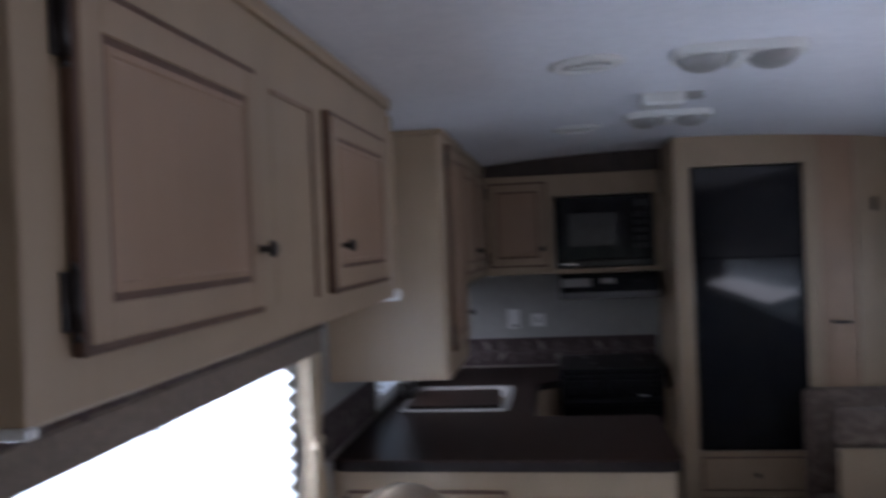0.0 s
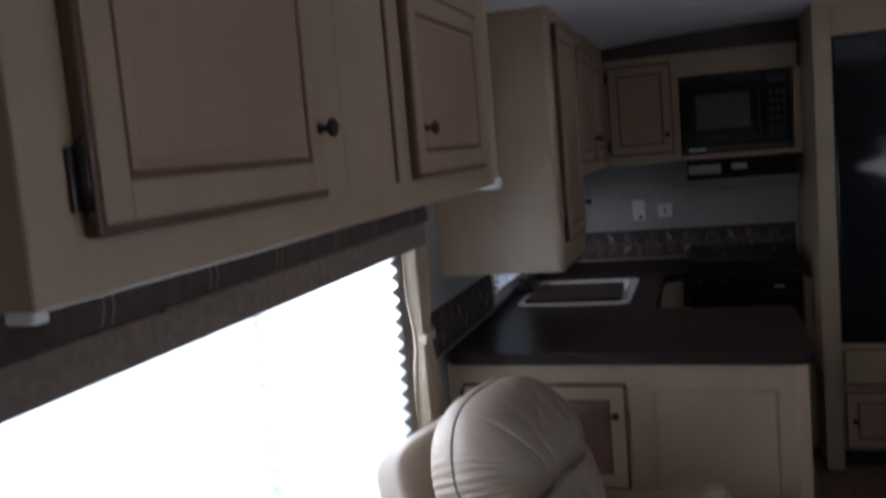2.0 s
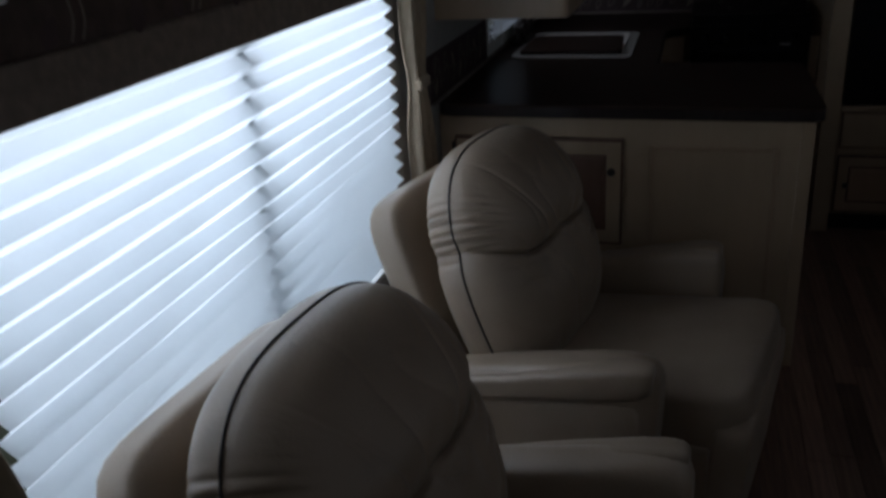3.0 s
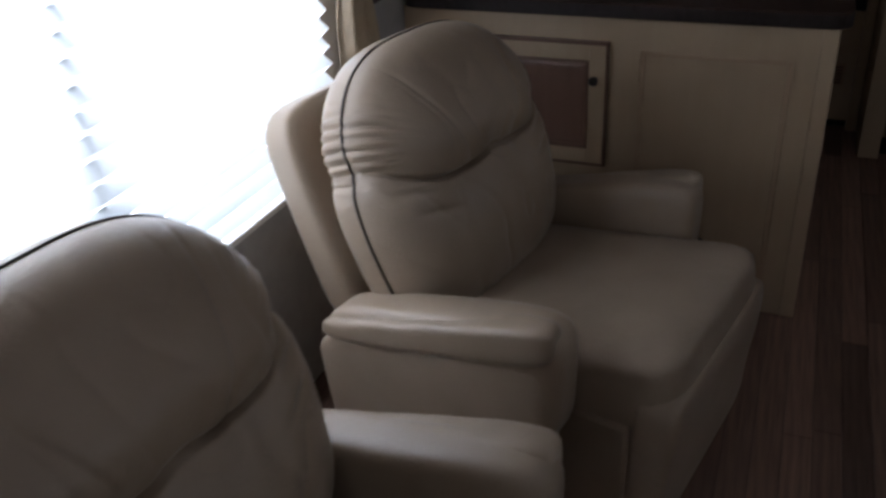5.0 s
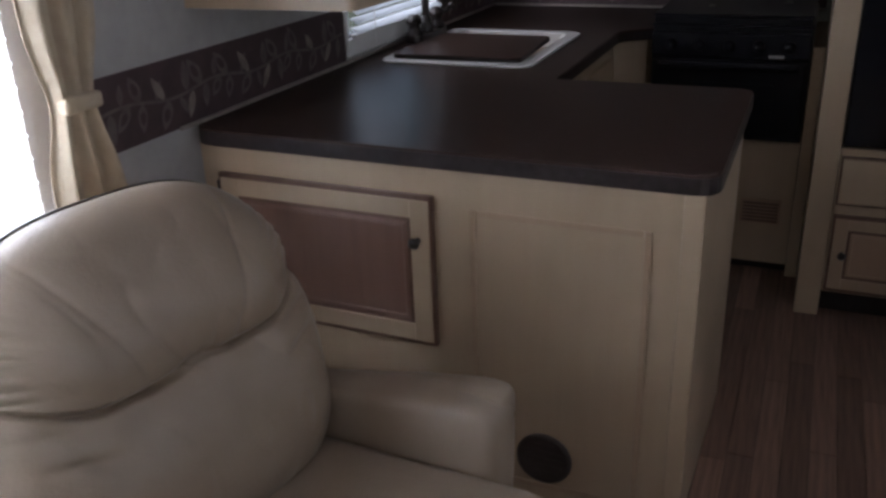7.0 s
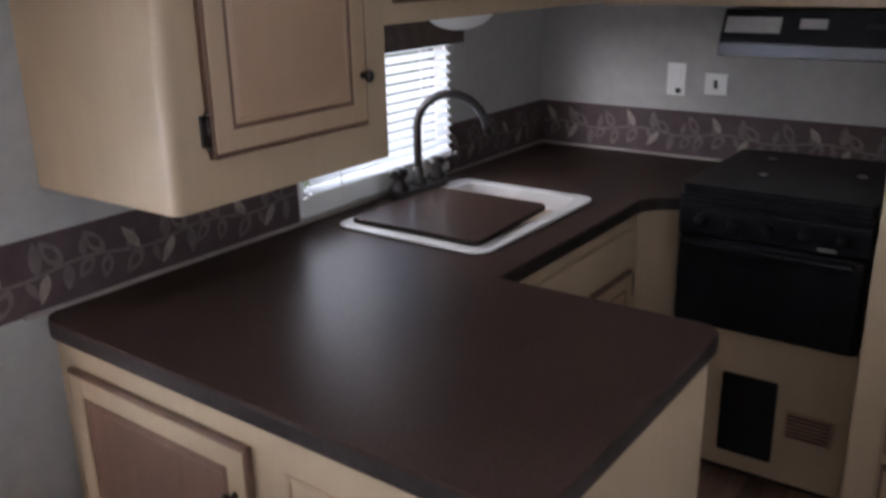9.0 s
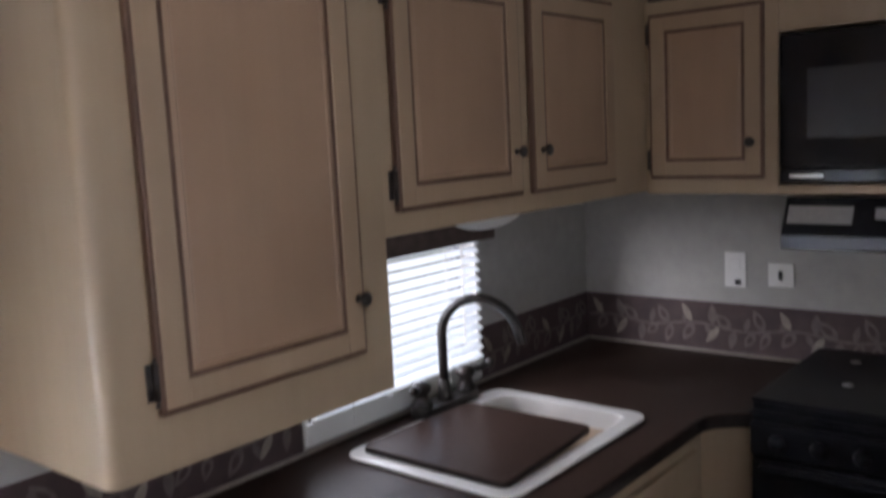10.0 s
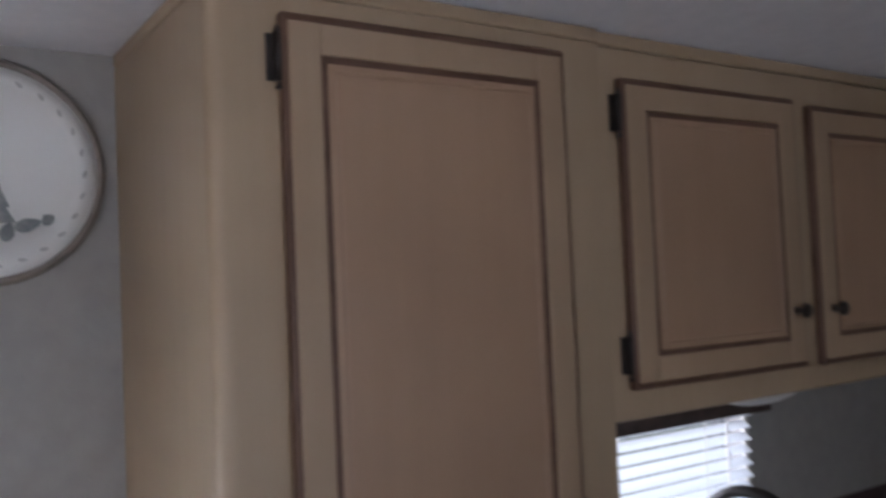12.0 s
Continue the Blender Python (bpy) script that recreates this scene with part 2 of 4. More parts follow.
bm = bmesh.new()
box(bm, -0.08, 0, Y0, W_Y0, 0, CEIL)
box(bm, -0.08, 0, W_Y0, W_Y1, 0, W_Z0)
box(bm, -0.08, 0, W_Y0, W_Y1, W_Z1, CEIL)
box(bm, -0.08, 0, W_Y1, K_Y0, 0, CEIL)
box(bm, -0.08, 0, K_Y0, K_Y1, 0, K_Z0)
box(bm, -0.08, 0, K_Y0, K_Y1, K_Z1, CEIL)
box(bm, -0.08, 0, K_Y1, YB + 0.08, 0, CEIL)
wall_west = solid("wall_west", bm, wallpaper, "pale grey textured wallpaper wall with two windows", "wall", kind="structure")
bm = bmesh.new()
box(bm, 0, XR, YB, YB + 0.08, 0, TOP)
wall_north = solid("wall_north", bm, wallpaper, "pale grey textured wallpaper wall behind the stove", "wall", kind="structure")
bm = bmesh.new()
box(bm, XR, XR + 0.08, Y0, -0.4, 0, CEIL)
box(bm, XR, XR + 0.08, -0.4, 2.3, 0, 1.0)
box(bm, XR, XR + 0.08, -0.4, 2.3, 1.45, CEIL)
box(bm, XR, XR + 0.08, 2.3, 2.75, 0, CEIL)
box(bm, XR, XR + 0.08, 2.75, 3.85, 0, 0.96)
box(bm, XR, XR + 0.08, 2.75, 3.85, 1.62, CEIL)
box(bm, XR, XR + 0.08, 3.85, YB + 0.08, 0, CEIL)
wall_east = solid("wall_east", bm, wallpaper, "pale grey textured wallpaper wall with two wide windows", "wall", kind="structure")
bm = bmesh.new()
box(bm, -0.08, 0.7, Y0 - 0.08, Y0, 0, TOP)
box(bm, 0.7, 1.9, Y0 - 0.08, Y0, 0, 0.9)
box(bm, 0.7, 1.9, Y0 - 0.08, Y0, 1.6, TOP)
box(bm, 1.9, XR + 0.08, Y0 - 0.08, Y0, 0, TOP)
wall_south = solid("wall_south", bm, wallpaper, "pale grey wallpaper wall at the rear", "wall", kind="structure")
bm = bmesh.new()
cross = [-0.08, 0.0] + [0.42 + (XR + 0.08 - 0.42) * k / 32 for k in range(33)]
rows = [[bm.verts.new((cx, cy, vault(cx) + dz)) for cx in cross] for cy, dz in ((Y0 - 0.08, 0), (YB + 0.08, 0), (YB + 0.08, 0.12), (Y0 - 0.08, 0.12))]
for q in range(4):
    for k in range(len(cross) - 1):
        bm.faces.new((rows[q][k], rows[q][k + 1], rows[(q + 1) % 4][k + 1], rows[(q + 1) % 4][k]))
for k in (0, -1):
    bm.faces.new([rows[q][k] for q in range(4)])
solid("ceiling", bm, ceiling_mat, "white textured ceiling, crowned over the aisle", "ceiling", kind="structure")
bm = bmesh.new()
box(bm, -0.08, XR + 0.08, Y0 - 0.08, YB + 0.08, -0.06, -0.004)
floor = solid("floor", bm, joint_mat, "dark brown wood-look plank floor", "floor", kind="structure")
bm = bmesh.new()
box(bm, -400, 400, -400, 400, -0.9, -0.8)
solid("ground", bm, material("dry_grass", (0.14, 0.15, 0.08), 0.9, scale=3, stain=0.3), "dry grass ground outside the trailer", "ground", kind="structure")


def window(name, label, m, wide, high, mullions=()):
    """A framed pane in the wall's opening; out is +x, from y 0 to wide."""
    w = thing(name, label, "window", m, kind="structure")
    for nm, a in (("window_frame", (0, wide, 0, 0.03)), ("window_frame", (0, wide, high - 0.03, high)),
                  ("window_frame", (0, 0.03, 0.03, high - 0.03)), ("window_frame", (wide - 0.03, wide, 0.03, high - 0.03))):
        part(nm, box(bmesh.new(), -0.07, -0.035, *a, 0.003), black_frame, w)
    for y in mullions:
        part("mullion", box(bmesh.new(), -0.05, 0.009, y - 0.016, y + 0.016, 0.031, high - 0.031, 0.003), black_frame, w)
    p = part("pane", box(bmesh.new(), -0.062, -0.058, 0.031, wide - 0.031, 0.031, high - 0.031), glass, w)
    p.visible_shadow = False
    return w


window("window_1", "wide dark-framed window behind a pleated shade", pose(0, W_Y0, W_Z0), W_Y1 - W_Y0, W_Z1 - W_Z0, (0.80,))
window("window_2", "small dark-framed kitchen window behind mini blinds", pose(0, K_Y0, K_Z0), K_Y1 - K_Y0, K_Z1 - K_Z0)
window("window_3", "wide dark-framed window behind a pale shade", pose(XR, 2.3, 1.0, 0, 0, 180), 2.7, 0.45)
window("window_5", "dark-framed dinette window behind a pale shade", pose(XR, 3.85, 0.96, 0, 0, 180), 1.1, 0.66)
window("window_4", "dark-framed rear window", pose(1.9, Y0, 0.9, 0, 0, 90), 1.2, 0.7, (0.6,))

# ---------------------------------------------------------------- cabinets


def knob(parent, at):
    bm = lathe(bmesh.new(), [(0.008, 0), (0.005, 0.005), (0.005, 0.012), (0.0125, 0.017), (0.0138, 0.022), (0.010, 0.026), (0.005, 0.028)],
               Matrix.Rotation(radians(90), 4, "Y"), 18)
    return part("knob", bm, bronze, parent, "dark oiled bronze knob", True, pose(*at))


def hinge(parent, at):
    bm = bmesh.new()
    cyl(bm, (0.008, 0, 0), 0.006, 0.006, 0.058, "z", 12)
    for z in (-0.034, 0.034):
        cyl(bm, (0.008, 0, z), 0.006, 0.002, 0.010, "z", 12)
    box(bm, 0, 0.004, -0.014, 0.002, -0.029, 0.029, 0.001)
    return part("hinge", bm, bronze, parent, "", True, pose(*at))


def door(parent, y, z, wide, high, rail=0.05, thick=0.02, inner=None, knob_at=None, hinge_side=0, name="door", label="", at_x=0.0):
    """A framed door: mitred-looking stiles and rails, dark glazed edges, a thin stained groove and a flat inset panel. Its back lies on x = at_x."""
    bm = box(bmesh.new(), 0, thick - 0.003, 0, wide, 0, high, 0.004)
    d = part(name, bm, glaze, parent, label, at=pose(at_x, y, z))
    frame_wood = wood if inner else door_wood
    e = 0.008
    for a in ((e, rail, e + 0.003, high - e - 0.003), (wide - rail, wide - e, e + 0.003, high - e - 0.003)):
        part("stile", box(bmesh.new(), thick - 0.005, thick, *a, 0.002), frame_wood, d)
    for a in ((rail, wide - rail, e + 0.003, rail), (rail, wide - rail, high - rail, high - e - 0.003)):
        part("rail", box(bmesh.new(), thick - 0.005, thick - 0.0004, *a, 0.002), frame_wood, d)
    bm = bmesh.new()
    w2, h2 = wide / 2, high / 2
    loops = []
    for g, x in ((0.0045, -0.0022), (0.005, -0.0034), (0.0085, -0.0022), (0.018, 0.0003), (0.0215, -0.0016), (0.0235, -0.0008)):
        a, b = w2 - rail - g, h2 - rail - g
        loops.append([bm.verts.new((thick + x - 0.001, w2 + sy * a, h2 + sz * b)) for sy, sz in ((-1, -1), (1, -1), (1, 1), (-1, 1))])
    for q, (lo, hi) in enumerate(zip(loops, loops[1:])):
        for k in range(4):
            f = bm.faces.new((lo[k], lo[(k + 1) % 4], hi[(k + 1) % 4], hi[k]))
            f.material_index = 1 if q < 2 else 0
    bm.faces.new(loops[-1])
    bm.faces.new(list(reversed(loops[0])))
    part("panel", bm, [inner or panel_wood, soft_glaze], d)
    if knob_at:
        knob(d, (thick, *knob_at))
    if hinge_side:
        hy = -0.001 if hinge_side < 0 else wide + 0.013
        for hz in (0.055, high - 0.055):
            hinge(d, (0.001, hy, hz))
    return d


def carcass(parent, depth, y0, y1, z0, z1, name="body", bevel=0.004):
    return part(name, box(bmesh.new(), -depth, 0, y0, y1, z0, z1, bevel), wood, parent)


# overhead cabinet over the recliners
A = thing("overhead_cabinet", "long light maple overhead cabinet with two doors", "cabinet", pose(0.395, 0.38, 1.535))
carcass(A, 0.395, 0.024, 1.73, 0, 0.5275)
door(A, 0.095, 0.055, 0.51, 0.375, knob_at=(0.49, 0.098), hinge_side=-1)
door(A, 1.03, 0.055, 0.55, 0.375, knob_at=(0.055, 0.098), hinge_side=1)
bm = bmesh.new()
box(bm, 0, 0.001, 0.715, 0.945, 0.06, 0.415)
part("inset_panel", bm, wood, A)
part("inset_trim", box(bmesh.new(), 0.0005, 0.006, 0.938, 0.95, 0.055, 0.42, 0.002), glaze, A)
part("inset_trim", box(bmesh.new(), 0.0005, 0.006, 0.715, 0.9375, 0.41, 0.42, 0.002), soft_glaze, A)
bm = bmesh.new()
box(bm, -0.39, 0.008, 0.020, 1.735, 0.528, 0.5595, 0.006)
part("crown_trim", bm, wood, A, "stepped crown trim under the ceiling")
part("corner_post", lathe(bmesh.new(), [(0.02, 0), (0.022, 0.03), (0.022, 0.5), (0.02, 0.51)], n=20), wood, A, "", True, pose(-0.012, 1.725, 0.0))
part("end_cap", box(bmesh.new(), -0.05, 0.016, 1.71, 1.752, -0.010, 0.026, 0.012), plastic, A, "white plastic end cap")
part("end_cap", box(bmesh.new(), -0.03, 0.003, 0.018, 0.036, -0.008, 0.003, 0.003), plastic, A, "white plastic end cap")

# kitchen wall cabinets
K = thing("tall_wall_cabinet", "light maple wall cabinet with one tall door", "cabinet", pose(0.45, 2.80, 1.185))
part("body", slab(rounded([(-0.449, 0), (0, 0), (0, 0.615), (-0.449, 0.615)], [0, 0.024, 0, 0], 8), [], 0, 0.887), wood, K)
door(K, 0.086, 0.092, 0.445, 0.77, knob_at=(0.425, 0.11), hinge_side=-1)
part("crown_trim", box(bmesh.new(), -0.44, 0.006, -0.004, 0.615, 0.8875, 0.909, 0.004), wood, K)
U = thing("wall_cabinet", "light maple two-door wall cabinet over the sink", "cabinet", pose(0.44, 3.416, 1.485))
carcass(U, 0.44, 0, 1.534, 0, 0.587)
door(U, 0.04, 0.047, 0.44, 0.49, knob_at=(0.408, 0.103), hinge_side=-1)
door(U, 0.527, 0.045, 0.41, 0.485, knob_at=(0.034, 0.103))
part("crown_trim", box(bmesh.new(), -0.44, 0.006, 0, 1.14, 0.5875, 0.609, 0.004), wood, U)
M = thing("microwave_cabinet", "light maple wall cabinet with a door and microwave niche", "cabinet", pose(0.441, 4.57, 1.478) @ FACE_Y)
door(M, 0.02, 0.044, 0.33, 0.472, knob_at=(0.30, 0.1), hinge_side=-1, at_x=0.0)
for nm, a in (("body", (-0.385, 0, 0.0, 0.385, 0.0, 0.552)), ("top", (-0.385, 0, 0.3855, 0.96, 0.43, 0.552)), ("shelf", (-0.385, 0.006, 0.3855, 0.977, 0.0, 0.026)),
              ("side", (-0.385, 0, 0.938, 0.977, 0.0265, 0.4295))):
    part(nm, box(bmesh.new(), *a, 0.003), wood, M)
# Taller than the thin board; the rest is the gap's shade, painted dark.
part("cove_shade_board", box(bmesh.new(), -0.05, -0.03, -0.01, 0.98, 0.553, 0.69), cove_shade_mat, M, "dark brown board above the cabinet, its height also painting the shaded gap")

mw = thing("microwave", "black microwave oven with a dark glass door", "microwave", pose(0.832, 4.562, 1.506) @ FACE_Y)
part("case", box(bmesh.new(), -0.34, -0.001, 0, 0.54, 0, 0.395, 0.004), black_enamel, mw)
d = part("door", box(bmesh.new(), 0, 0.018, 0.004, 0.405, 0.045, 0.39, 0.005), black_gloss, mw)
part("window", box(bmesh.new(), 0.0181, 0.0195, 0.075, 0.34, 0.12, 0.30, 0.001), grey_glass, d)
part("handle", box(bmesh.new(), 0.0185, 0.036, 0.372, 0.392, 0.08, 0.35, 0.005), black_enamel, d)
c = part("control_panel", box(bmesh.new(), 0, 0.018, 0.409, 0.536, 0.045, 0.39, 0.004), black_gloss, mw)
part("display", box(bmesh.new(), 0.0181, 0.0192, 0.43, 0.515, 0.33, 0.365), grey_glass, c)
for r in range(5):
    for q in range(3):
        part("button", box(bmesh.new(), 0.0181, 0.0198, 0.430 + q * 0.03, 0.452 + q * 0.03, 0.10 + r * 0.042, 0.128 + r * 0.042, 0.001), black_iron, c)
part("bottom_trim", box(bmesh.new(), 0, 0.016, 0.004, 0.536, 0.004, 0.041, 0.004), black_enamel, mw)
part("badge", box(bmesh.new(), 0.0162, 0.0175, 0.03, 0.115, 0.018, 0.026), steel, mw)

hood = thing("range_hood", "slim black range hood with a steel lip", "range hood", pose(0.845, 4.53, 1.335) @ FACE_Y)
bm = bmesh.new()
sec = [(-0.425, 0.0), (0.0, 0.0), (0.0, 0.04), (-0.05, 0.135), (-0.425, 0.135)]
a, b = [bm.verts.new((x, 0, z)) for x, z in sec], [bm.verts.new((x, 0.545, z)) for x, z in sec]
for k in range(5):
    bm.faces.new((a[k], a[(k + 1) % 5], b[(k + 1) % 5], b[k]))
bm.faces.new(a)
bm.faces.new(list(reversed(b)))
part("canopy", bm, black_enamel, hood)
part("lip", box(bmesh.new(), 0.0005, 0.004, 0.0, 0.545, 0.004, 0.036, 0.001), dark_steel, hood, "brushed steel front lip")
lab = pose(-0.027, 0, 0.0885, 0, -28, 0)
part("label", box(bmesh.new(), 0, 0.0025, 0.010, 0.172, -0.024, 0.026), lens_mat, hood, "pale label plate", at=lab)
sw = part("switch_plate", box(bmesh.new(), 0, 0.004, 0.225, 0.30, -0.008, 0.022, 0.001), steel, hood, at=lab)
part("switch_plate", box(bmesh.new(), 0, 0.004, 0.40, 0.46, -0.008, 0.012, 0.001), grey_glass, hood, at=lab)

# ---------------------------------------------------------------- base cabinets
P = thing("peninsula_cabinet", "light maple peninsula end with one cherry-panelled door", "cabinet", pose(0, 2.777, 0, 0, 0, -91.5))
part("body", box(bmesh.new(), -0.70, 0, 0.003, 1.218, 0.0, 0.868, 0.004), wood, P)
door(P, 0.06, 0.42, 0.582, 0.378, rail=0.055, inner=red_wood, knob_at=(0.545, 0.27), hinge_side=-1)
part("side_panel", box(bmesh.new(), 0.0004, 0.002, 0.742, 1.112, 0.09, 0.760), wood, P)
for a in ((0.727, 0.742, 0.075, 0.775), (1.112, 1.127, 0.075, 0.775)):
    part("panel_trim", box(bmesh.new(), 0.0005, 0.007, *a, 0.003), door_wood, P)
for a in ((0.742, 1.112, 0.760, 0.775), (0.742, 1.112, 0.075, 0.09)):
    part("panel_trim", box(bmesh.new(), 0.0005, 0.007, *a, 0.003), door_wood, P)
part("corner_trim", box(bmesh.new(), -0.035, 0.008, 1.185, 1.2265, 0.002, 0.866, 0.004), wood, P)

grille = thing("round_vent", "round dark brown floor-level air vent", "vent", pose(0.905, 2.7505, 0.165, 0, 0, -91.5))
part("ring", lathe(bmesh.new(), [(0.05, 0), (0.068, 0), (0.068, 0.006), (0.058, 0.011), (0.05, 0.006)], Matrix.Rotation(radians(90), 4, "Y"), 32), vent_mat, grille, "", True)
for k in range(5):
    w = 0.048 * math.cos(math.asin((k - 2) / 2.6))
    part("slat", box(bmesh.new(), 0.0005, 0.007, -w, w, (k - 2) * 0.019 - 0.004, (k - 2) * 0.019 + 0.004, 0.001), vent_mat, grille)

S = thing("sink_cabinet", "light maple base cabinet under the sink", "cabinet", pose(0.685, 3.452, 0))
part("body", box(bmesh.new(), -0.682, 0, 0, 0.92, 0.09, 0.868, 0.004), wood, S)
part("toe_kick", box(bmesh.new(), -0.68, -0.06, 0, 0.92, 0, 0.0895), laminate_edge, S)
door(S, 0.04, 0.13, 0.40, 0.55, knob_at=(0.36, 0.48), hinge_side=-1)
door(S, 0.46, 0.13, 0.40, 0.55, knob_at=(0.04, 0.48), hinge_side=1)
part("drawer_front", box(bmesh.new(), 0.0005, 0.018, 0.05, 0.85, 0.72, 0.82, 0.004), wood, S)
C = thing("corner_cabinet", "light maple angled corner base cabinet", "cabinet")
bm = bmesh.new()
foot = [(0.003, 4.374), (0.684, 4.374), (0.80, 4.42), (0.826, 4.46), (0.826, 4.958), (0.003, 4.958)]
lo, hi = [bm.verts.new((x, y, 0.002)) for x, y in foot], [bm.verts.new((x, y, 0.868)) for x, y in foot]
for k in range(6):
    bm.faces.new((lo[k], lo[(k + 1) % 6], hi[(k + 1) % 6], hi[k]))
bm.faces.new(hi)
bm.faces.new(list(reversed(lo)))
part("body", bm, wood, C)

B = thing("base_cabinet", "light maple base cabinet under the stove", "cabinet", pose(0.83, 4.375, 0) @ FACE_Y)
part("body", box(bmesh.new(), -0.58, 0, 0, 0.545, 0.045, 0.525, 0.003), wood, B)
part("toe_kick", box(bmesh.new(), -0.58, -0.05, 0, 0.545, 0, 0.0445), laminate_edge, B)
part("side", box(bmesh.new(), -0.58, 0.004, 0.5455, 0.588, 0.0, 0.868, 0.003), wood, B)
part("hatch", box(bmesh.new(), 0.0005, 0.008, 0.165, 0.335, 0.105, 0.38, 0.006), black_enamel, B, "black plastic hatch")
g = part("vent_frame", box(bmesh.new(), 0.0005, 0.005, 0.36, 0.505, 0.205, 0.30, 0.002), panel_wood, B)
for k in range(6):
    part("vent_slat", box(bmesh.new(), 0.0052, 0.008, 0.37, 0.495, 0.213 + k * 0.0135, 0.221 + k * 0.0135), glaze, g)

stove = thing("stove", "black gas range with oven and closed cooktop cover", "stove", pose(0.831, 4.35, 0.53) @ FACE_Y)
part("body", box(bmesh.new(), -0.585, -0.001, 0, 0.54, 0, 0.40, 0.004), stove_black, stove)
od = part("oven_door", box(bmesh.new(), 0, 0.028, 0.006, 0.534, 0.006, 0.29, 0.01), stove_black, stove)
part("handle", box(bmesh.new(), 0.0285, 0.055, 0.03, 0.51, 0.262, 0.283, 0.008), stove_black, od)
part("window", box(bmesh.new(), 0.0281, 0.0295, 0.11, 0.43, 0.07, 0.21), stove_black, od)
bm = bmesh.new()
box(bm, 0, 0.022, 0.0, 0.54, 0.296, 0.385, 0.008)
cp = part("control_panel", bm, stove_black, stove)
for k in range(5):
    kb = part("burner_knob", lathe(bmesh.new(), [(0.021, 0), (0.021, 0.005), (0.016, 0.008), (0.014, 0.024), (0.004, 0.026)], Matrix.Rotation(radians(90), 4, "Y"), 20), stove_black, cp, "", True, pose(0.0225, 0.07 + k * 0.1, 0.34))
part("badge", box(bmesh.new(), 0.0222, 0.0235, 0.405, 0.455, 0.302, 0.312), steel, cp)
top = part("cooktop", box(bmesh.new(), -0.58, 0.012, -0.004, 0.544, 0.4005, 0.412, 0.004), stove_black, stove)
lid = part("cooktop_cover", box(bmesh.new(), -0.565, 0.014, 0.002, 0.538, 0.436, 0.446, 0.004), stove_black, stove, "folded black glass cooktop cover")
part("cover_skirt", box(bmesh.new(), -0.555, 0.011, 0.006, 0.534, 0.4125, 0.4355, 0.003), stove_black, stove)
for gx, gy in ((-0.20, 0.18), (-0.32, 0.44), (-0.44, 0.14)):
    part("cover_stud", lathe(bmesh.new(), [(0.014, 0), (0.014, 0.004), (0.006, 0.007)], n=16), steel, lid, "", True, pose(gx, gy, 0.4465))

# countertop with the sink's cut-out


ring = rounded([(0.13, 3.63), (0.56, 3.63), (0.56, 4.205), (0.13, 4.205)], 0.04)
outer = rounded([(0.002, 2.746), (1.25, 2.712), (1.25, 3.485), (0.712, 3.485), (0.712, 4.34), (0.826, 4.42), (0.826, 4.958), (0.002, 4.958)],
                [0.07, 0.055, 0.055, 0.012, 0.06, 0.03, 0, 0])
counter = thing("countertop", "dark brown laminate worktop in a U shape", "countertop")
top = part("top", slab(outer, [ring], 0.869, 0.91, 0, 0), laminate, counter)
bev = top.modifiers.new("edge", "BEVEL")
bev.width, bev.segments, bev.limit_method = 0.005, 2, "ANGLE"
line = [Vector((p[0], p[1])) for p in outer if p[0] > 0.02 and p[1] < 4.45]
bm = bmesh.new()
prev = None
for k, p in enumerate(line):
    d = (line[min(k + 1, len(line) - 1)] - line[max(k - 1, 0)]).normalized()
    out = Vector((d.y, -d.x))
    a, b = p + out * 0.0004, p + out * 0.0022
    quad = [bm.verts.new((q.x, q.y, z)) for q, z in ((a, 0.871), (b, 0.871), (b, 0.9045), (a, 0.9045))]
    if prev:
        for q in range(4):
            bm.faces.new((prev[q], prev[(q + 1) % 4], quad[(q + 1) % 4], quad[q]))
    prev = quad
part("edge_band", bm, laminate_edge, counter, "slightly bluish laminate edge band")

strip = thing("splash_strip", "thin pale strip along the worktop's wall joint", "trim", kind="structure")
part("strip", box(bmesh.new(), 0.0015, 0.012, 2.715, 4.957, 0.9105, 0.920, 0.002), strip_mat, strip)
part("strip", box(bmesh.new(), 0.0125, 1.40, 4.947, 4.9585, 0.9105, 0.920, 0.002), strip_mat, strip)

sink = thing("sink", "white drop-in sink with a raised rim", "sink")
rim_out = rounded([(0.092, 3.588), (0.60, 3.588), (0.60, 4.245), (0.092, 4.245)], 0.06)
rim_in = rounded([(0.155, 3.635), (0.555, 3.635), (0.555, 4.20), (0.155, 4.20)], 0.045)
rim = part("rim", slab(rim_out, [rim_in], 0.9105, 0.919), porcelain, sink)
bev = rim.modifiers.new("round", "BEVEL")
bev.width, bev.segments, bev.limit_method = 0.004, 2, "ANGLE"
bm = bmesh.new()
rings = []
for s, z in ((1.0, 0.917), (0.985, 0.86), (0.96, 0.78), (0.86, 0.762)):
    rings.append([bm.verts.new((0.355 + (p[0] - 0.355) * s, 3.9175 + (p[1] - 3.9175) * s, z)) for p in rim_in])
for a, b in zip(rings, rings[1:]):
    for k in range(len(a)):
        bm.faces.new((a[k], a[(k + 1) % len(a)], b[(k + 1) % len(a)], b[k]))
bm.faces.new(rings[-1])
basin = part("basin", bm, porcelain, sink, "", True)
part("drain", lathe(bmesh.new(), [(0.04, 0), (0.04, 0.004), (0.028, 0.003), (0.004, 0.001)], n=24), steel, basin, "steel drain", True, pose(0.355, 4.05, 0.7625))
cover = thing("sink_cover", "dark brown laminate sink cover on the sink's rim", "sink cover")
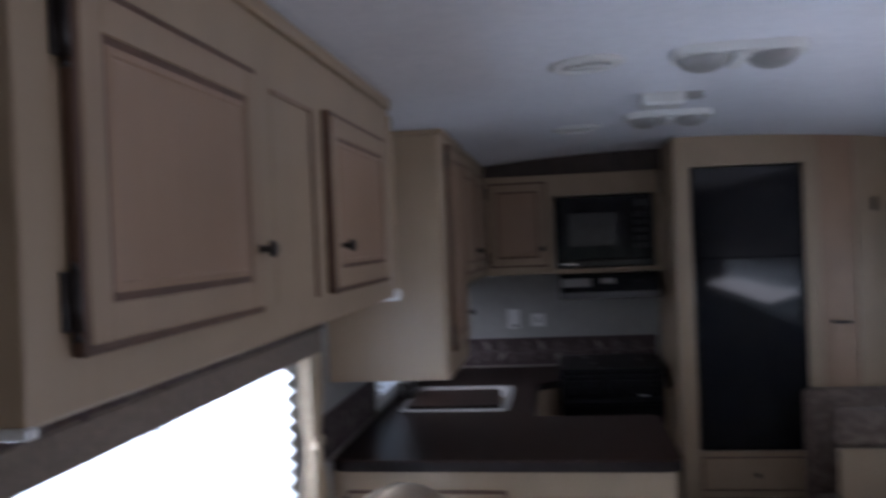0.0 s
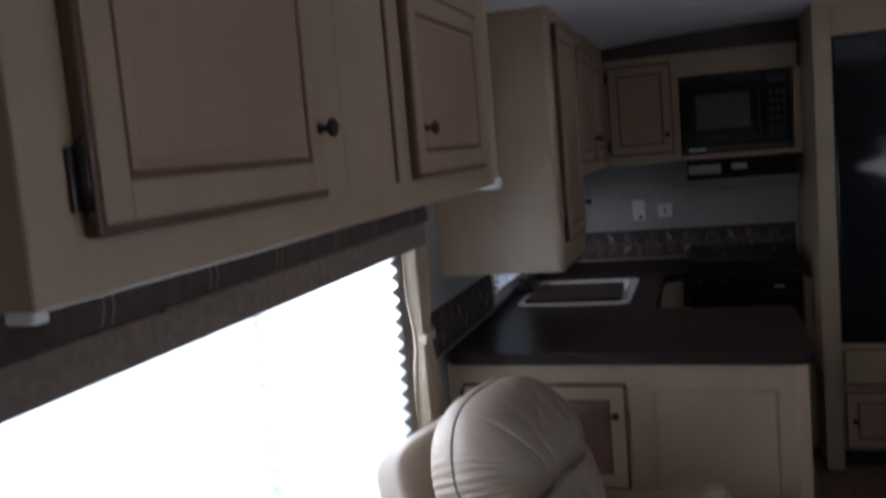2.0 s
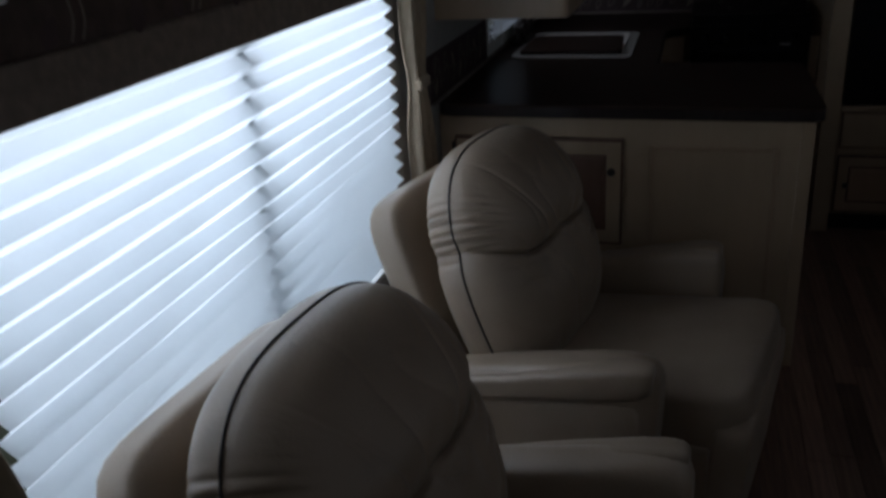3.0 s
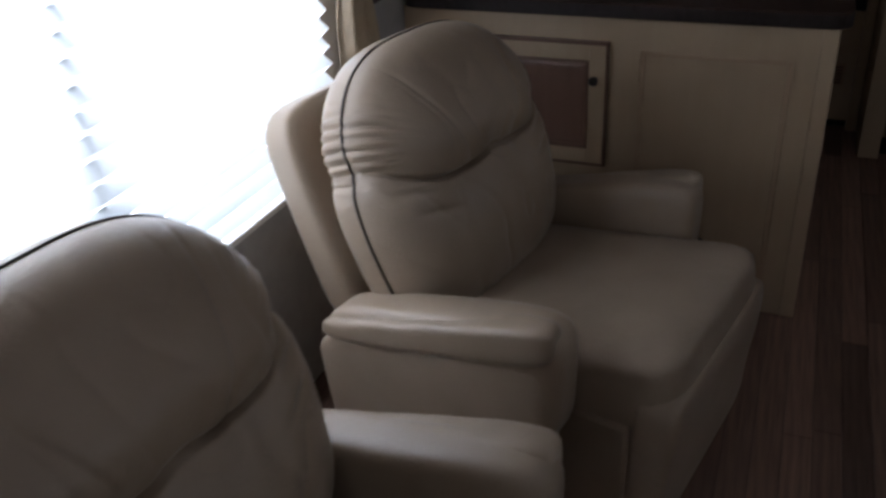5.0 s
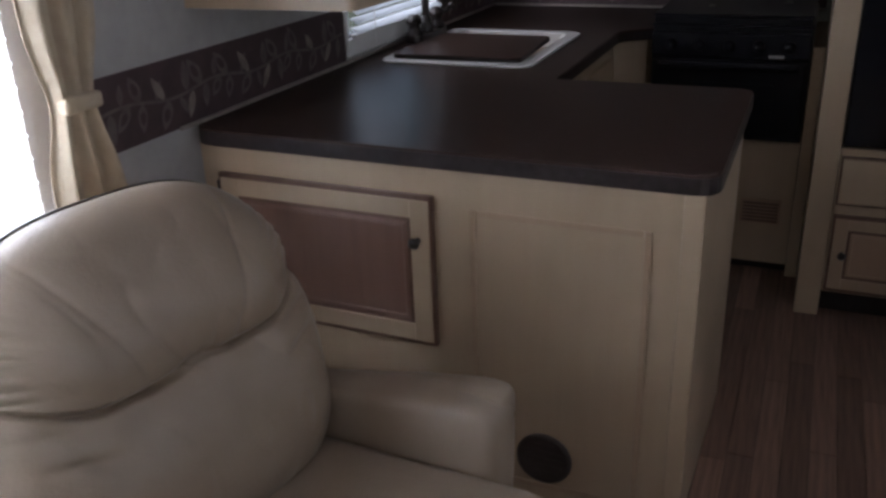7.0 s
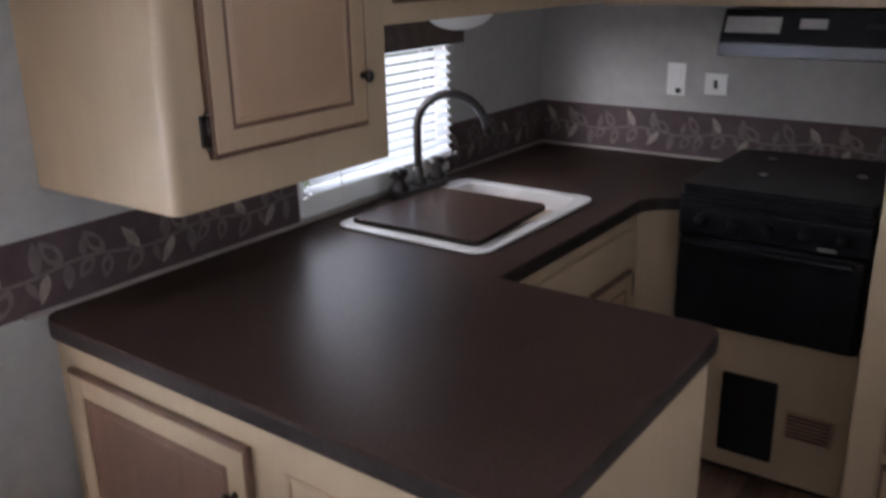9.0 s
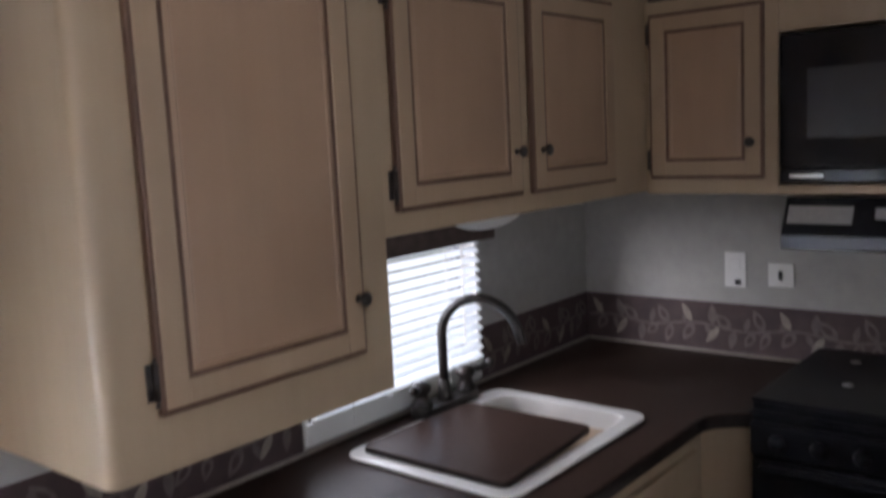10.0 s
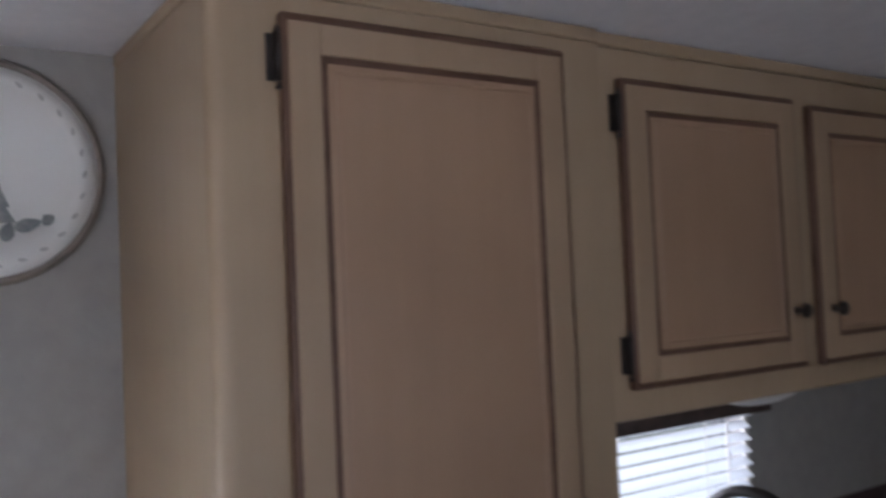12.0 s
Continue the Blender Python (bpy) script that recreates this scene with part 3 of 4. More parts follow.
lid_line = rounded([(0.125, 3.628), (0.558, 3.628), (0.535, 4.045), (0.135, 4.045)], 0.03)
board = part("board", slab(lid_line, [], 0.9195, 0.934), laminate, cover)
bev = board.modifiers.new("edge", "BEVEL")
bev.width, bev.segments, bev.limit_method = 0.003, 2, "ANGLE"
lid_edge = [(0.342 + (p[0] - 0.342) * 1.006, 3.8365 + (p[1] - 3.8365) * 1.006) for p in lid_line]
part("edge_band", slab(lid_edge, [[(0.342 + (p[0] - 0.342) * 0.996, 3.8365 + (p[1] - 3.8365) * 0.996) for p in lid_line]], 0.9198, 0.9305), laminate_edge, cover)

tap = thing("faucet", "dark bronze gooseneck faucet with two levers", "faucet", pose(0.075, 4.02, 0.9195))
part("base", slab(rounded([(-0.03, -0.13), (0.035, -0.13), (0.035, 0.13), (-0.03, 0.13)], 0.03), [], 0, 0.022), bronze, tap)
bm = bmesh.new()
tube(bm, [(0, 0, 0.02), (0, 0, 0.21)] + [(0.115 - 0.115 * math.cos(a), 0.025 * (1 - math.cos(a)), 0.205 + 0.11 * math.sin(a)) for a in (math.pi * k / 14 * 0.92 for k in range(1, 15))]
     + [(0.236, 0.054, 0.195)], 0.0135, 14)
part("spout", bm, bronze, tap, "", True)
part("collar", lathe(bmesh.new(), [(0.024, 0.02), (0.024, 0.03), (0.018, 0.045), (0.017, 0.07), (0.013, 0.08)], n=20), bronze, tap, "", True)
for sy in (-0.1, 0.1):
    h = part("handle", lathe(bmesh.new(), [(0.030, 0.02), (0.031, 0.030), (0.020, 0.042), (0.018, 0.058), (0.027, 0.068), (0.029, 0.080), (0.020, 0.092), (0.006, 0.096)], n=20),
             bronze, tap, "", True, pose(0, sy, 0))
    out = 1 if sy > 0 else -1
    bm = bmesh.new()
    tube(bm, [(0.004, 0.012 * out, 0.078), (0.022, 0.042 * out, 0.080), (0.034, 0.068 * out, 0.090)], 0.0095, 10)
    part("lever", bm, bronze, h, "", True)
    bm = bmesh.new()
    bmesh.ops.create_uvsphere(bm, u_segments=14, v_segments=8, radius=0.0135)
    part("lever_tip", bm, bronze, h, "", True, pose(0.035, 0.070 * out, 0.091))

# ---------------------------------------------------------------- fridge wall
F = thing("fridge_cabinet", "tall light maple cabinet around the fridge", "cabinet", pose(1.42, 4.07, 0) @ FACE_Y)
for nm, a in (("stile", (-0.88, 0, 0, 0.078, 0, TOP)), ("stile", (-0.88, 0, 0.605, 0.672, 0, 2.145)), ("top_rail", (-0.88, 0, 0.0785, 0.6045, 1.995, TOP)),
              ("base", (-0.88, 0, 0.0785, 0.6045, 0.095, 0.604)), ("toe_kick", (-0.88, -0.06, 0.0785, 0.6045, 0, 0.0945))):
    part(nm, box(bmesh.new(), *a, 0.003 if nm != "toe_kick" else 0), laminate_edge if nm == "toe_kick" else wood, F)
dr = part("drawer_front", box(bmesh.new(), 0.0005, 0.018, 0.09, 0.59, 0.42, 0.572, 0.003), wood, F)
part("drawer_edge", box(bmesh.new(), 0.0003, 0.012, 0.085, 0.595, 0.414, 0.578), glaze, F)
knob(dr, (0.018, 0.34, 0.496))
door(F, 0.085, 0.105, 0.51, 0.275, knob_at=(0.04, 0.14), hinge_side=1)
fridge = thing("fridge", "glossy black built-in refrigerator with two doors", "refrigerator", pose(1.499, 4.068, 0.606) @ FACE_Y)
part("case", box(bmesh.new(), -0.6, -0.03, 0.002, 0.524, 0, 1.387), black_enamel, fridge)
part("lower_door", box(bmesh.new(), -0.0295, 0.008, 0.004, 0.522, 0.004, 0.94, 0.004), black_gloss, fridge)
part("freezer_door", box(bmesh.new(), -0.0295, 0.008, 0.004, 0.522, 0.944, 1.384, 0.004), black_gloss, fridge)

D = thing("door_1", "light maple door with a dark lever handle", "door", pose(2.093, 4.07, 0) @ FACE_Y, kind="structure")
part("leaf", box(bmesh.new(), -0.035, 0, 0.002, 0.165, 0.01, 2.13, 0.003), panel_wood, D)
part("handle", tube(bmesh.new(), [(0.001, 0.05, 1.225), (0.04, 0.05, 1.225), (0.045, 0.06, 1.225), (0.045, 0.12, 1.225)], 0.008, 10), bronze, D, "", True)
part("jamb", box(bmesh.new(), -0.035, 0.012, 0.167, 0.23, 0.0, 2.12, 0.004), wood, D)
part("jamb", box(bmesh.new(), -0.035, 0.0, 0.2305, 0.3565, 0.0, 2.105, 0.004), wood, D)
hinge(D, (0.012, 0.25, 1.78))

bench = thing("dinette_bench", "dinette bench with brown patterned cushions", "bench", pose(1.96, 3.46, 0))
part("box_base", box(bmesh.new(), 0, 0.485, 0, 0.55, 0, 0.36, 0.004), wood, bench)
part("seat_cushion", box(bmesh.new(), 0.0, 0.48, 0.0, 0.42, 0.3605, 0.46, 0.03, 0, 4), bench_mat, bench, "", True)
part("back_cushion", box(bmesh.new(), 0.0, 0.48, 0.421, 0.54, 0.3605, 0.93, 0.04, 0, 4), bench_mat, bench, "", True)
part("back_board", box(bmesh.new(), 0.0, 0.48, -0.02, -0.001, 0.0, 0.765, 0.004), wood, bench, "light maple back board")
part("top_roll", box(bmesh.new(), 0.0, 0.48, -0.03, 0.07, 0.766, 0.925, 0.035, 0, 4), bench_mat, bench, "", True)

# ---------------------------------------------------------------- wall border
BZ0, BZ1 = 0.915, 1.083


def leaf_ring(bm, c, ang, length, width, hollow, lift):
    """One printed leaf: a thin outline, or a filled blade, lying on the x = 0 plane."""
    n = 14

    def loop(s):
        pts = []
        for k in range(n):
            t = 2 * math.pi * k / n
            u = math.cos(t) * length / 2
            v = math.copysign(abs(math.sin(t)) ** 1.5, math.sin(t)) * width / 2 * (1 - 0.3 * math.cos(t))
            u, v = u * s, v * s
            pts.append(bm.verts.new((lift, c[0] + u * math.cos(ang) - v * math.sin(ang), c[1] + u * math.sin(ang) + v * math.cos(ang))))
        return pts
    o = loop(1.0)
    if hollow:
        i = loop(0.5)
        for k in range(n):
            bm.faces.new((o[k], o[(k + 1) % n], i[(k + 1) % n], i[k]))
    else:
        bm.faces.new(o)


# one repeat of the sprig, each leaf from its foot on the stem: along, angle, length, width, outlined, pale
MOTIF = ((0.000, 2.15, 0.072, 0.036, True, False), (0.012, -1.9, 0.064, 0.032, True, False), (0.055, 1.15, 0.048, 0.020, False, False),
         (0.085, 2.20, 0.066, 0.025, False, True), (0.100, -2.2, 0.068, 0.038, True, False), (0.135, -1.2, 0.046, 0.020, False, False),
         (0.165, 1.70, 0.068, 0.030, False, False), (0.185, -2.1, 0.066, 0.025, False, True), (0.225, 2.35, 0.074, 0.040, True, False),
         (0.240, -1.6, 0.064, 0.028, False, False), (0.275, 1.30, 0.048, 0.020, False, False), (0.300, -2.3, 0.062, 0.032, True, False))


def border(name, length, m, seed, first, gaps=()):
    b = thing(name, "plum brown wallpaper border printed with tan leaves", "wallpaper border", m, kind="structure")
    rng = random.Random(seed)
    spans, at = [], 0.0
    for g0, g1 in gaps:
        spans.append((at, g0))
        at = g1
    spans.append((at, length))
    for s0, s1 in spans:
        part("paper", box(bmesh.new(), 0.0003, 0.0015, s0, s1, BZ0, BZ1), border_mat, b)
    tan, pale = bmesh.new(), bmesh.new()
    mid = (BZ0 + BZ1) / 2
    start = first
    while start < length:
        for dy, ang, size, wide, hollow, light in MOTIF:
            foot = start + dy + rng.uniform(-0.005, 0.005)
            ang += rng.uniform(-0.2, 0.2)
            size *= rng.uniform(0.9, 1.1)
            y = foot + math.cos(ang) * size / 2
            z = mid + 0.009 * math.sin(foot * 18.76) + math.sin(ang) * (size / 2 + 0.004)
            if y > length - 0.035 or y < 0.03 or any(g0 - 0.035 < y < g1 + 0.035 for g0, g1 in gaps):
                continue
            leaf_ring(pale if light else tan, (y, z), ang, size, wide, hollow, 0.0019 + 0.0001 * len(tan.verts) / 9000 + (0.0005 if light else 0))
        start += 0.335
    for s0, s1 in spans:
        y = s0 + 0.01
        prev = None
        while y < s1 - 0.005:
            z = mid + 0.009 * math.sin(y * 18.76)
            pair = tan.verts.new((0.0017, y, z - 0.0042)), tan.verts.new((0.0017, y, z + 0.0042))
            if prev:
                tan.faces.new((prev[0], pair[0], pair[1], prev[1]))
            prev = pair
            y += 0.012
    tagged(part("leaf_print", tan, leaf_mat, b, "tan outlined leaves on a stem"), kind="stuff")
    tagged(part("leaf_print", pale, leaf_pale, b, "pale filled leaves"), kind="stuff")
    return b


border("wall_border", YB - 2.46, pose(0, 2.46, 0), 3, -0.2, ((K_Y0 - 2.46 - 0.015, K_Y1 - 2.46 + 0.015),))
border("wall_border", 1.40, pose(0.002, YB, 0) @ FACE_Y, 8, -0.02)


def plate(name, label, m, w, h, kind):
    o = thing(name, label, kind, m)
    part("cover", box(bmesh.new(), 0.0003, 0.007, -w / 2, w / 2, -h / 2, h / 2, 0.002), plastic, o)
    return o


o = plate("wall_outlet", "white wall outlet plate above the border", pose(0.56, YB, 1.198) @ FACE_Y, 0.07, 0.116, "outlet")
part("socket", box(bmesh.new(), 0.0071, 0.009, -0.017, 0.017, -0.002, 0.036, 0.002), plastic, o)
part("socket", box(bmesh.new(), 0.0071, 0.0085, 0.0, 0.02, -0.05, -0.032), black_iron, o, "dark lower slot")
o = plate("wall_switch", "white square switch plate above the border", pose(0.707, YB, 1.188) @ FACE_Y, 0.08, 0.076, "switch")
part("toggle", box(bmesh.new(), 0.0071, 0.016, -0.005, 0.005, -0.014, 0.014, 0.001), black_iron, o)

# ---------------------------------------------------------------- plate-like clock on the wall
ck = thing("wall_plate", "round white decorative wall plate printed with a fir tree", "wall plate", pose(0.0, 2.61, 1.903))
TURN = Matrix.Rotation(radians(90), 4, "Y")
part("rim", lathe(bmesh.new(), [(0.15, 0.001), (0.167, 0.004), (0.169, 0.014), (0.164, 0.022), (0.157, 0.022), (0.155, 0.012)], TURN, 64, False), strip_mat, ck, "thin grey rim", True)
face = part("face", lathe(bmesh.new(), [(0.155, 0.002), (0.156, 0.018), (0.13, 0.015), (0.128, 0.012), (0.003, 0.011)], TURN, 64), plastic, ck, "", True)
bm = bmesh.new()
for k, (z, w) in enumerate(((0.0, 0.012), (-0.022, 0.022), (-0.045, 0.03))):
    vs = [bm.verts.new((0.0145 + k * 0.0003, yy, zz)) for yy, zz in ((0.012 - w, z - 0.03), (0.012 + w, z - 0.03), (0.012, z + 0.02))]
    bm.faces.new(vs)
part("tree_print", bm, tree_mat, ck, "grey printed fir tree")
for k, (yy, zz, w) in enumerate(((0.058, -0.078, 0.018), (0.03, -0.088, 0.014), (0.085, -0.07, 0.008))):
    mb = bmesh.new()
    leaf_ring(mb, (yy, zz), 0.3 + k, w * 2.2, 0.02, False, 0.0148)
    part("motif_print", mb, tree_mat, ck)
bm = bmesh.new()
rng = random.Random(5)
for k in range(26):
    a = 2 * math.pi * k / 26
    leaf_ring(bm, (0.139 * math.cos(a), 0.139 * math.sin(a)), a + 1.2, 0.014, 0.006, False, 0.0175)
tagged(part("rim_print", bm, rim_ink, ck, "faint printed sprigs"), kind="stuff")

# ---------------------------------------------------------------- window dressings
shade = thing("pleated_shade", "lowered white pleated paper window shade", "window shade", pose(0.02, W_Y0 + 0.03, 0))
bm = bmesh.new()
prev = None
z, k, SH = 0.598, 0, W_Y1 - W_Y0 - 0.06
while z < 1.40:
    x = 0.020 if k % 2 else -0.007
    cols = [bm.verts.new((x + 0.0012 * math.sin(j * 0.9 + k * 1.7), SH * j / 16, z + 0.0012 * math.sin(j * 0.6 + k))) for j in range(17)]
    if prev:
        for j in range(16):
            bm.faces.new((prev[j], prev[j + 1], cols[j + 1], cols[j]))
    prev = cols
    z, k = z + 0.0225, k + 1
part("pleats", bm, shade_mat, shade)
part("bottom_rail", box(bmesh.new(), -0.008, 0.016, 0.0, SH, 0.582, 0.598, 0.003), plastic, shade)
part("head_rail", box(bmesh.new(), -0.01, 0.018, 0.0, SH, 1.40, 1.43, 0.003), plastic, shade)



def far_shade(y, z0, wide, high):
    sh = thing("pleated_shade", "pale pleated shade drawn over the window", "window shade", pose(XR + 0.012, y, z0))
    bm = bmesh.new()
    n = int(high / 0.024)
    rows = [[bm.verts.new((0.012 if k % 2 else -0.006, q, high * k / n)) for q in (0.004, wide - 0.004)] for k in range(n + 1)]
    for a, b in zip(rows, rows[1:]):
        bm.faces.new((a[0], a[1], b[1], b[0]))
    part("pleats", bm, shade_mat, sh)
    part("bottom_rail", box(bmesh.new(), -0.010, 0.014, 0.004, wide - 0.004, 0.001, 0.014, 0.003), plastic, sh)


far_shade(-0.4, 1.0, 2.7, 0.45)
far_shade(2.75, 0.96, 1.1, 0.66)

blind = thing("mini_blind", "white mini blinds, slats half closed", "blind", pose(0.02, K_Y0 + 0.002, 0))
KW = K_Y1 - K_Y0 - 0.004
n_slats = 14
base = None
for k in range(n_slats):
    z = 1.010 + k * 0.0296
    sb = bmesh.new()
    ca, sa = math.cos(radians(29)), math.sin(radians(29))
    row = []
    for q in range(5):
        u = (q - 2) / 2 * 0.0165
        camber = 0.0022 * (1 - (q - 2) ** 2 / 4)
        row.append([sb.verts.new((u * ca + camber * sa, yy, -u * sa + camber * ca)) for yy in (0.004, KW - 0.004)])
    for q in range(4):
        sb.faces.new((row[q][0], row[q][1], row[q + 1][1], row[q + 1][0]))
    if base is None:
        base = part("slat", sb, slat_mat, blind, "", True, pose(0.004, 0, z)).data
    else:
        sb.free()
        s_ob = new("slat", base)
        s_ob.parent = blind
        s_ob.matrix_local = pose(0.004, 0, z, 0, 0, random.Random(k).uniform(-0.15, 0.15))
part("bottom_rail", box(bmesh.new(), -0.006, 0.014, 0.002, KW - 0.002, 0.9865, 1.0, 0.002), plastic, blind)
for y in (0.13, KW - 0.17):
    part("ladder_cord", tube(bmesh.new(), [(0.017, y, 0.955), (0.017, y, 1.42)], 0.0018, 6), plastic, blind)
part("wand", tube(bmesh.new(), [(0.022, KW - 0.1, 1.06), (0.022, KW - 0.1, 1.40)], 0.003, 8), plastic, blind)
sill = solid("window_sill", box(bmesh.new(), 0.0005, 0.014, K_Y0 - 0.012, K_Y1 + 0.012, 0.930, 0.986, 0.004), plastic, "white sill strip under the kitchen window", "sill", kind="structure")
for y in (K_Y0 - 0.016, K_Y1):
    solid("trim", box(bmesh.new(), 0.0004, 0.012, y, y + 0.016, 0.9865, 1.42, 0.003), plastic, "white window side trim", "trim", kind="structure")
kv = solid("window_valance", box(bmesh.new(), 0.001, 0.05, K_Y0 - 0.06, K_Y1 + 0.06, 1.362, 1.483, 0.004), valance_dark, "dark brown fabric box valance over the kitchen window", "valance")

val = thing("window_valance", "taupe fabric valance with a dark patterned top band", "valance", pose(0.0, 0.44, 0))
VL = 1.90
part("lower_band", box(bmesh.new(), 0.085, 0.11, 0, VL, 1.358, 1.43, 0.006), valance_mat, val, "plain taupe lower band")
tb = part("top_band", box(bmesh.new(), 0.083, 0.1115, 0, VL, 1.4305, 1.533, 0.004), valance_dark, val, "dark brown patterned band")
rng = random.Random(21)
for k in range(7):
    y = 0.13 + k * 0.27 + rng.uniform(-0.02, 0.02)
    for dy in (0.0, 0.022):
        bm = bmesh.new()
        stem = [(y + dy - 0.012 + 0.006 * math.sin(q * 0.8), 1.436 + q * 0.011) for q in range(9)]
        left = [bm.verts.new((0.1119, p + q * 0.0022, z)) for q, (p, z) in enumerate(stem)]
        right = [bm.verts.new((0.1119, p + q * 0.0022 + 0.0045, z)) for q, (p, z) in enumerate(stem)]
        for q in range(8):
            bm.faces.new((left[q], right[q], right[q + 1], left[q + 1]))
        part("stem_print", bm, valance_mat, tb)
    for dy, size in ((-0.045, 0.03), (0.135, 0.036)):
        bm = bmesh.new()
        leaf_ring(bm, (y + dy, 1.452), 1.2 + rng.uniform(-0.5, 0.5), size * 1.5, size, False, 0.1121)
        part("leaf_print", bm, border_mat, tb)
for y in (0.0, VL - 0.02):
    part("return", box(bmesh.new(), 0.001, 0.084, y, y + 0.02, 1.359, 1.533, 0.003), valance_mat, val)


def curtain(name, label, y_in, y_out, seed):
    """A narrow gathered drape, pinched by a tie band."""
    c = thing(name, label, "curtain", pose(0.045, (y_in + y_out) / 2, 0))
    half = abs(y_out - y_in) / 2
    rng = random.Random(seed)
    ph = [rng.uniform(0, 6) for _ in range(3)]
    bm = bmesh.new()
    rows = []
    for i in range(41):
        z = 0.55 + (1.41 - 0.55) * i / 40
        pinch = 1 - 0.38 * math.exp(-((z - 1.07) / 0.10) ** 2)
        row = []
        for j in range(41):
            u = j / 20 - 1
            x = 0.028 + 0.017 * pinch * math.sin(u * 8.5 + ph[0] + 0.5 * math.sin(z * 5 + ph[1])) + 0.006 * math.sin(u * 17 + ph[2] + z * 3)
            row.append(bm.verts.new((x, u * half * pinch * (1.0 + 0.25 * max(0.0, 1.07 - z)) + 0.02 * (u + 1) * max(0.0, 1.07 - z) + 0.008 * math.sin(z * 6 + ph[1]), z)))
        rows.append(row)
    for a, b in zip(rows, rows[1:]):
        for j in range(40):
            bm.faces.new((a[j], a[j + 1], b[j + 1], b[j]))
    dp = part("drape", bm, curtain_mat, c, "", True)
    so = dp.modifiers.new("thickness", "SOLIDIFY")
    so.thickness = 0.003
    part("tie_band", box(bmesh.new(), 0.004, 0.050, -half * 0.60, half * 0.60, 1.052, 1.084, 0.008, 0, 4), curtain_mat, c, "tan fabric tie band", True)
    return c


curtain("curtain", "tan gathered curtain with a tie band", 2.272, 2.432, 1)
curtain("curtain", "tan gathered curtain with a tie band", 0.60, 0.46, 2)

# ---------------------------------------------------------------- ceiling fixtures


def round_vent(x, y):
    v = thing("ceiling_vent", "round white ceiling air vent", "vent", pose(x, y, vault(x), 0, math.degrees(math.atan(0.104 * (x - 1.42))), 0), group="round ceiling vents")
    part("ring", lathe(bmesh.new(), [(0.099, 0), (0.101, -0.006), (0.086, -0.014), (0.071, -0.015), (0.069, -0.002)], n=40), plastic, v, "", True)
    part("disc", lathe(bmesh.new(), [(0.061, -0.003), (0.063, -0.010), (0.024, -0.014), (0.005, -0.014)], pose(0, 0, -0.004, 8, 0, 0), 32), plastic, v, "", True)
    return v


for x, y in ((0.975, 1.19), (0.949, 1.99), (0.948, 3.36)):
    round_vent(x, y)


def ceiling_light(x, y):
    v = thing("ceiling_light", "white twin-dome ceiling light, switched off", "ceiling light", pose(x, y, vault(x)), group="twin ceiling lights")
    part("base", slab(rounded([(-0.165, -0.09), (0.165, -0.09), (0.165, 0.09), (-0.165, 0.09)], 0.075), [], -0.024, -0.0005), plastic, v)
    for sx in (-1, 1):
        bm = bmesh.new()
        bmesh.ops.create_uvsphere(bm, u_segments=24, v_segments=12, radius=1)
        bmesh.ops.scale(bm, vec=(0.062, 0.075, 0.034), verts=bm.verts)
        part("lens", bm, lens_mat, v, "grey frosted lens", True, pose(sx * 0.084, 0, -0.024))
    part("bar", box(bmesh.new(), -0.019, 0.019, -0.084, 0.084, -0.040, -0.0245, 0.006), plastic, v)
    return v


ceiling_light(1.327, 1.98)
ceiling_light(1.288, 3.13)
det = thing("smoke_detector", "white square detector box on the ceiling", "detector", pose(1.216, 2.67, vault(1.216)))
part("case", box(bmesh.new(), -0.07, 0.07, -0.06, 0.06, -0.042, 0.004, 0.012), plastic, det)
part("grille", box(bmesh.new(), 0.076, 0.136, -0.03, 0.03, -0.018, 0.004, 0.004), lens_mat, det)

ul = thing("under_cabinet_light", "white oblong light under the wall cabinet", "light", pose(0.25, 4.02, 1.4845))
bm = bmesh.new()
bmesh.ops.create_uvsphere(bm, u_segments=28, v_segments=14, radius=1)
bmesh.ops.scale(bm, vec=(0.06, 0.155, 0.055), verts=bm.verts)
bmesh.ops.bisect_plane(bm, geom=bm.verts[:] + bm.edges[:] + bm.faces[:], plane_co=(0, 0, -0.008), plane_no=(0, 0, 1), clear_outer=True)
part("dome", bm, dome_mat, ul, "", True)
part("base", box(bmesh.new(), -0.065, 0.065, -0.17, 0.17, -0.0085, -0.0005, 0.003), plastic, ul)

# ---------------------------------------------------------------- recliners


def pillow(hx, hy, hz, n=0.42, cuts=14, dents=None):
    """A soft block: a box rounded towards a superellipsoid."""
    bm = bmesh.new()
    bmesh.ops.create_cube(bm, size=2)
    bmesh.ops.subdivide_edges(bm, edges=bm.edges[:], cuts=cuts, use_grid_fill=True)
    e = 2 / n
    for v in bm.verts:
        p = v.co
        r = (abs(p.x) ** e + abs(p.y) ** e + abs(p.z) ** e) ** (1 / e)
        q = p / r
        v.co = (q.x * hx, q.y * hy, q.z * hz)
        if dents:
            v.co += dents(v.co)
    return bm


def back_outline(k, n):
    t = 2 * math.pi * k / n
    c, s = math.cos(t), math.sin(t)
    e = 2 / 2.5 if s > 0 else 2 / 5
    w = 0.325
    up = math.copysign(abs(s) ** e, s) * (0.305 if s > 0 else 0.325)
    waist = 1 - 0.042 * math.exp(-((up - 0.085) / 0.030) ** 2) + 0.02 * math.exp(-((up + 0.03) / 0.08) ** 2)
    return Vector((math.copysign(abs(c) ** (2 / 3.0), c) * w * waist * (1.0 if s > 0 else 0.93 + 0.07 * (1 + s)), up))


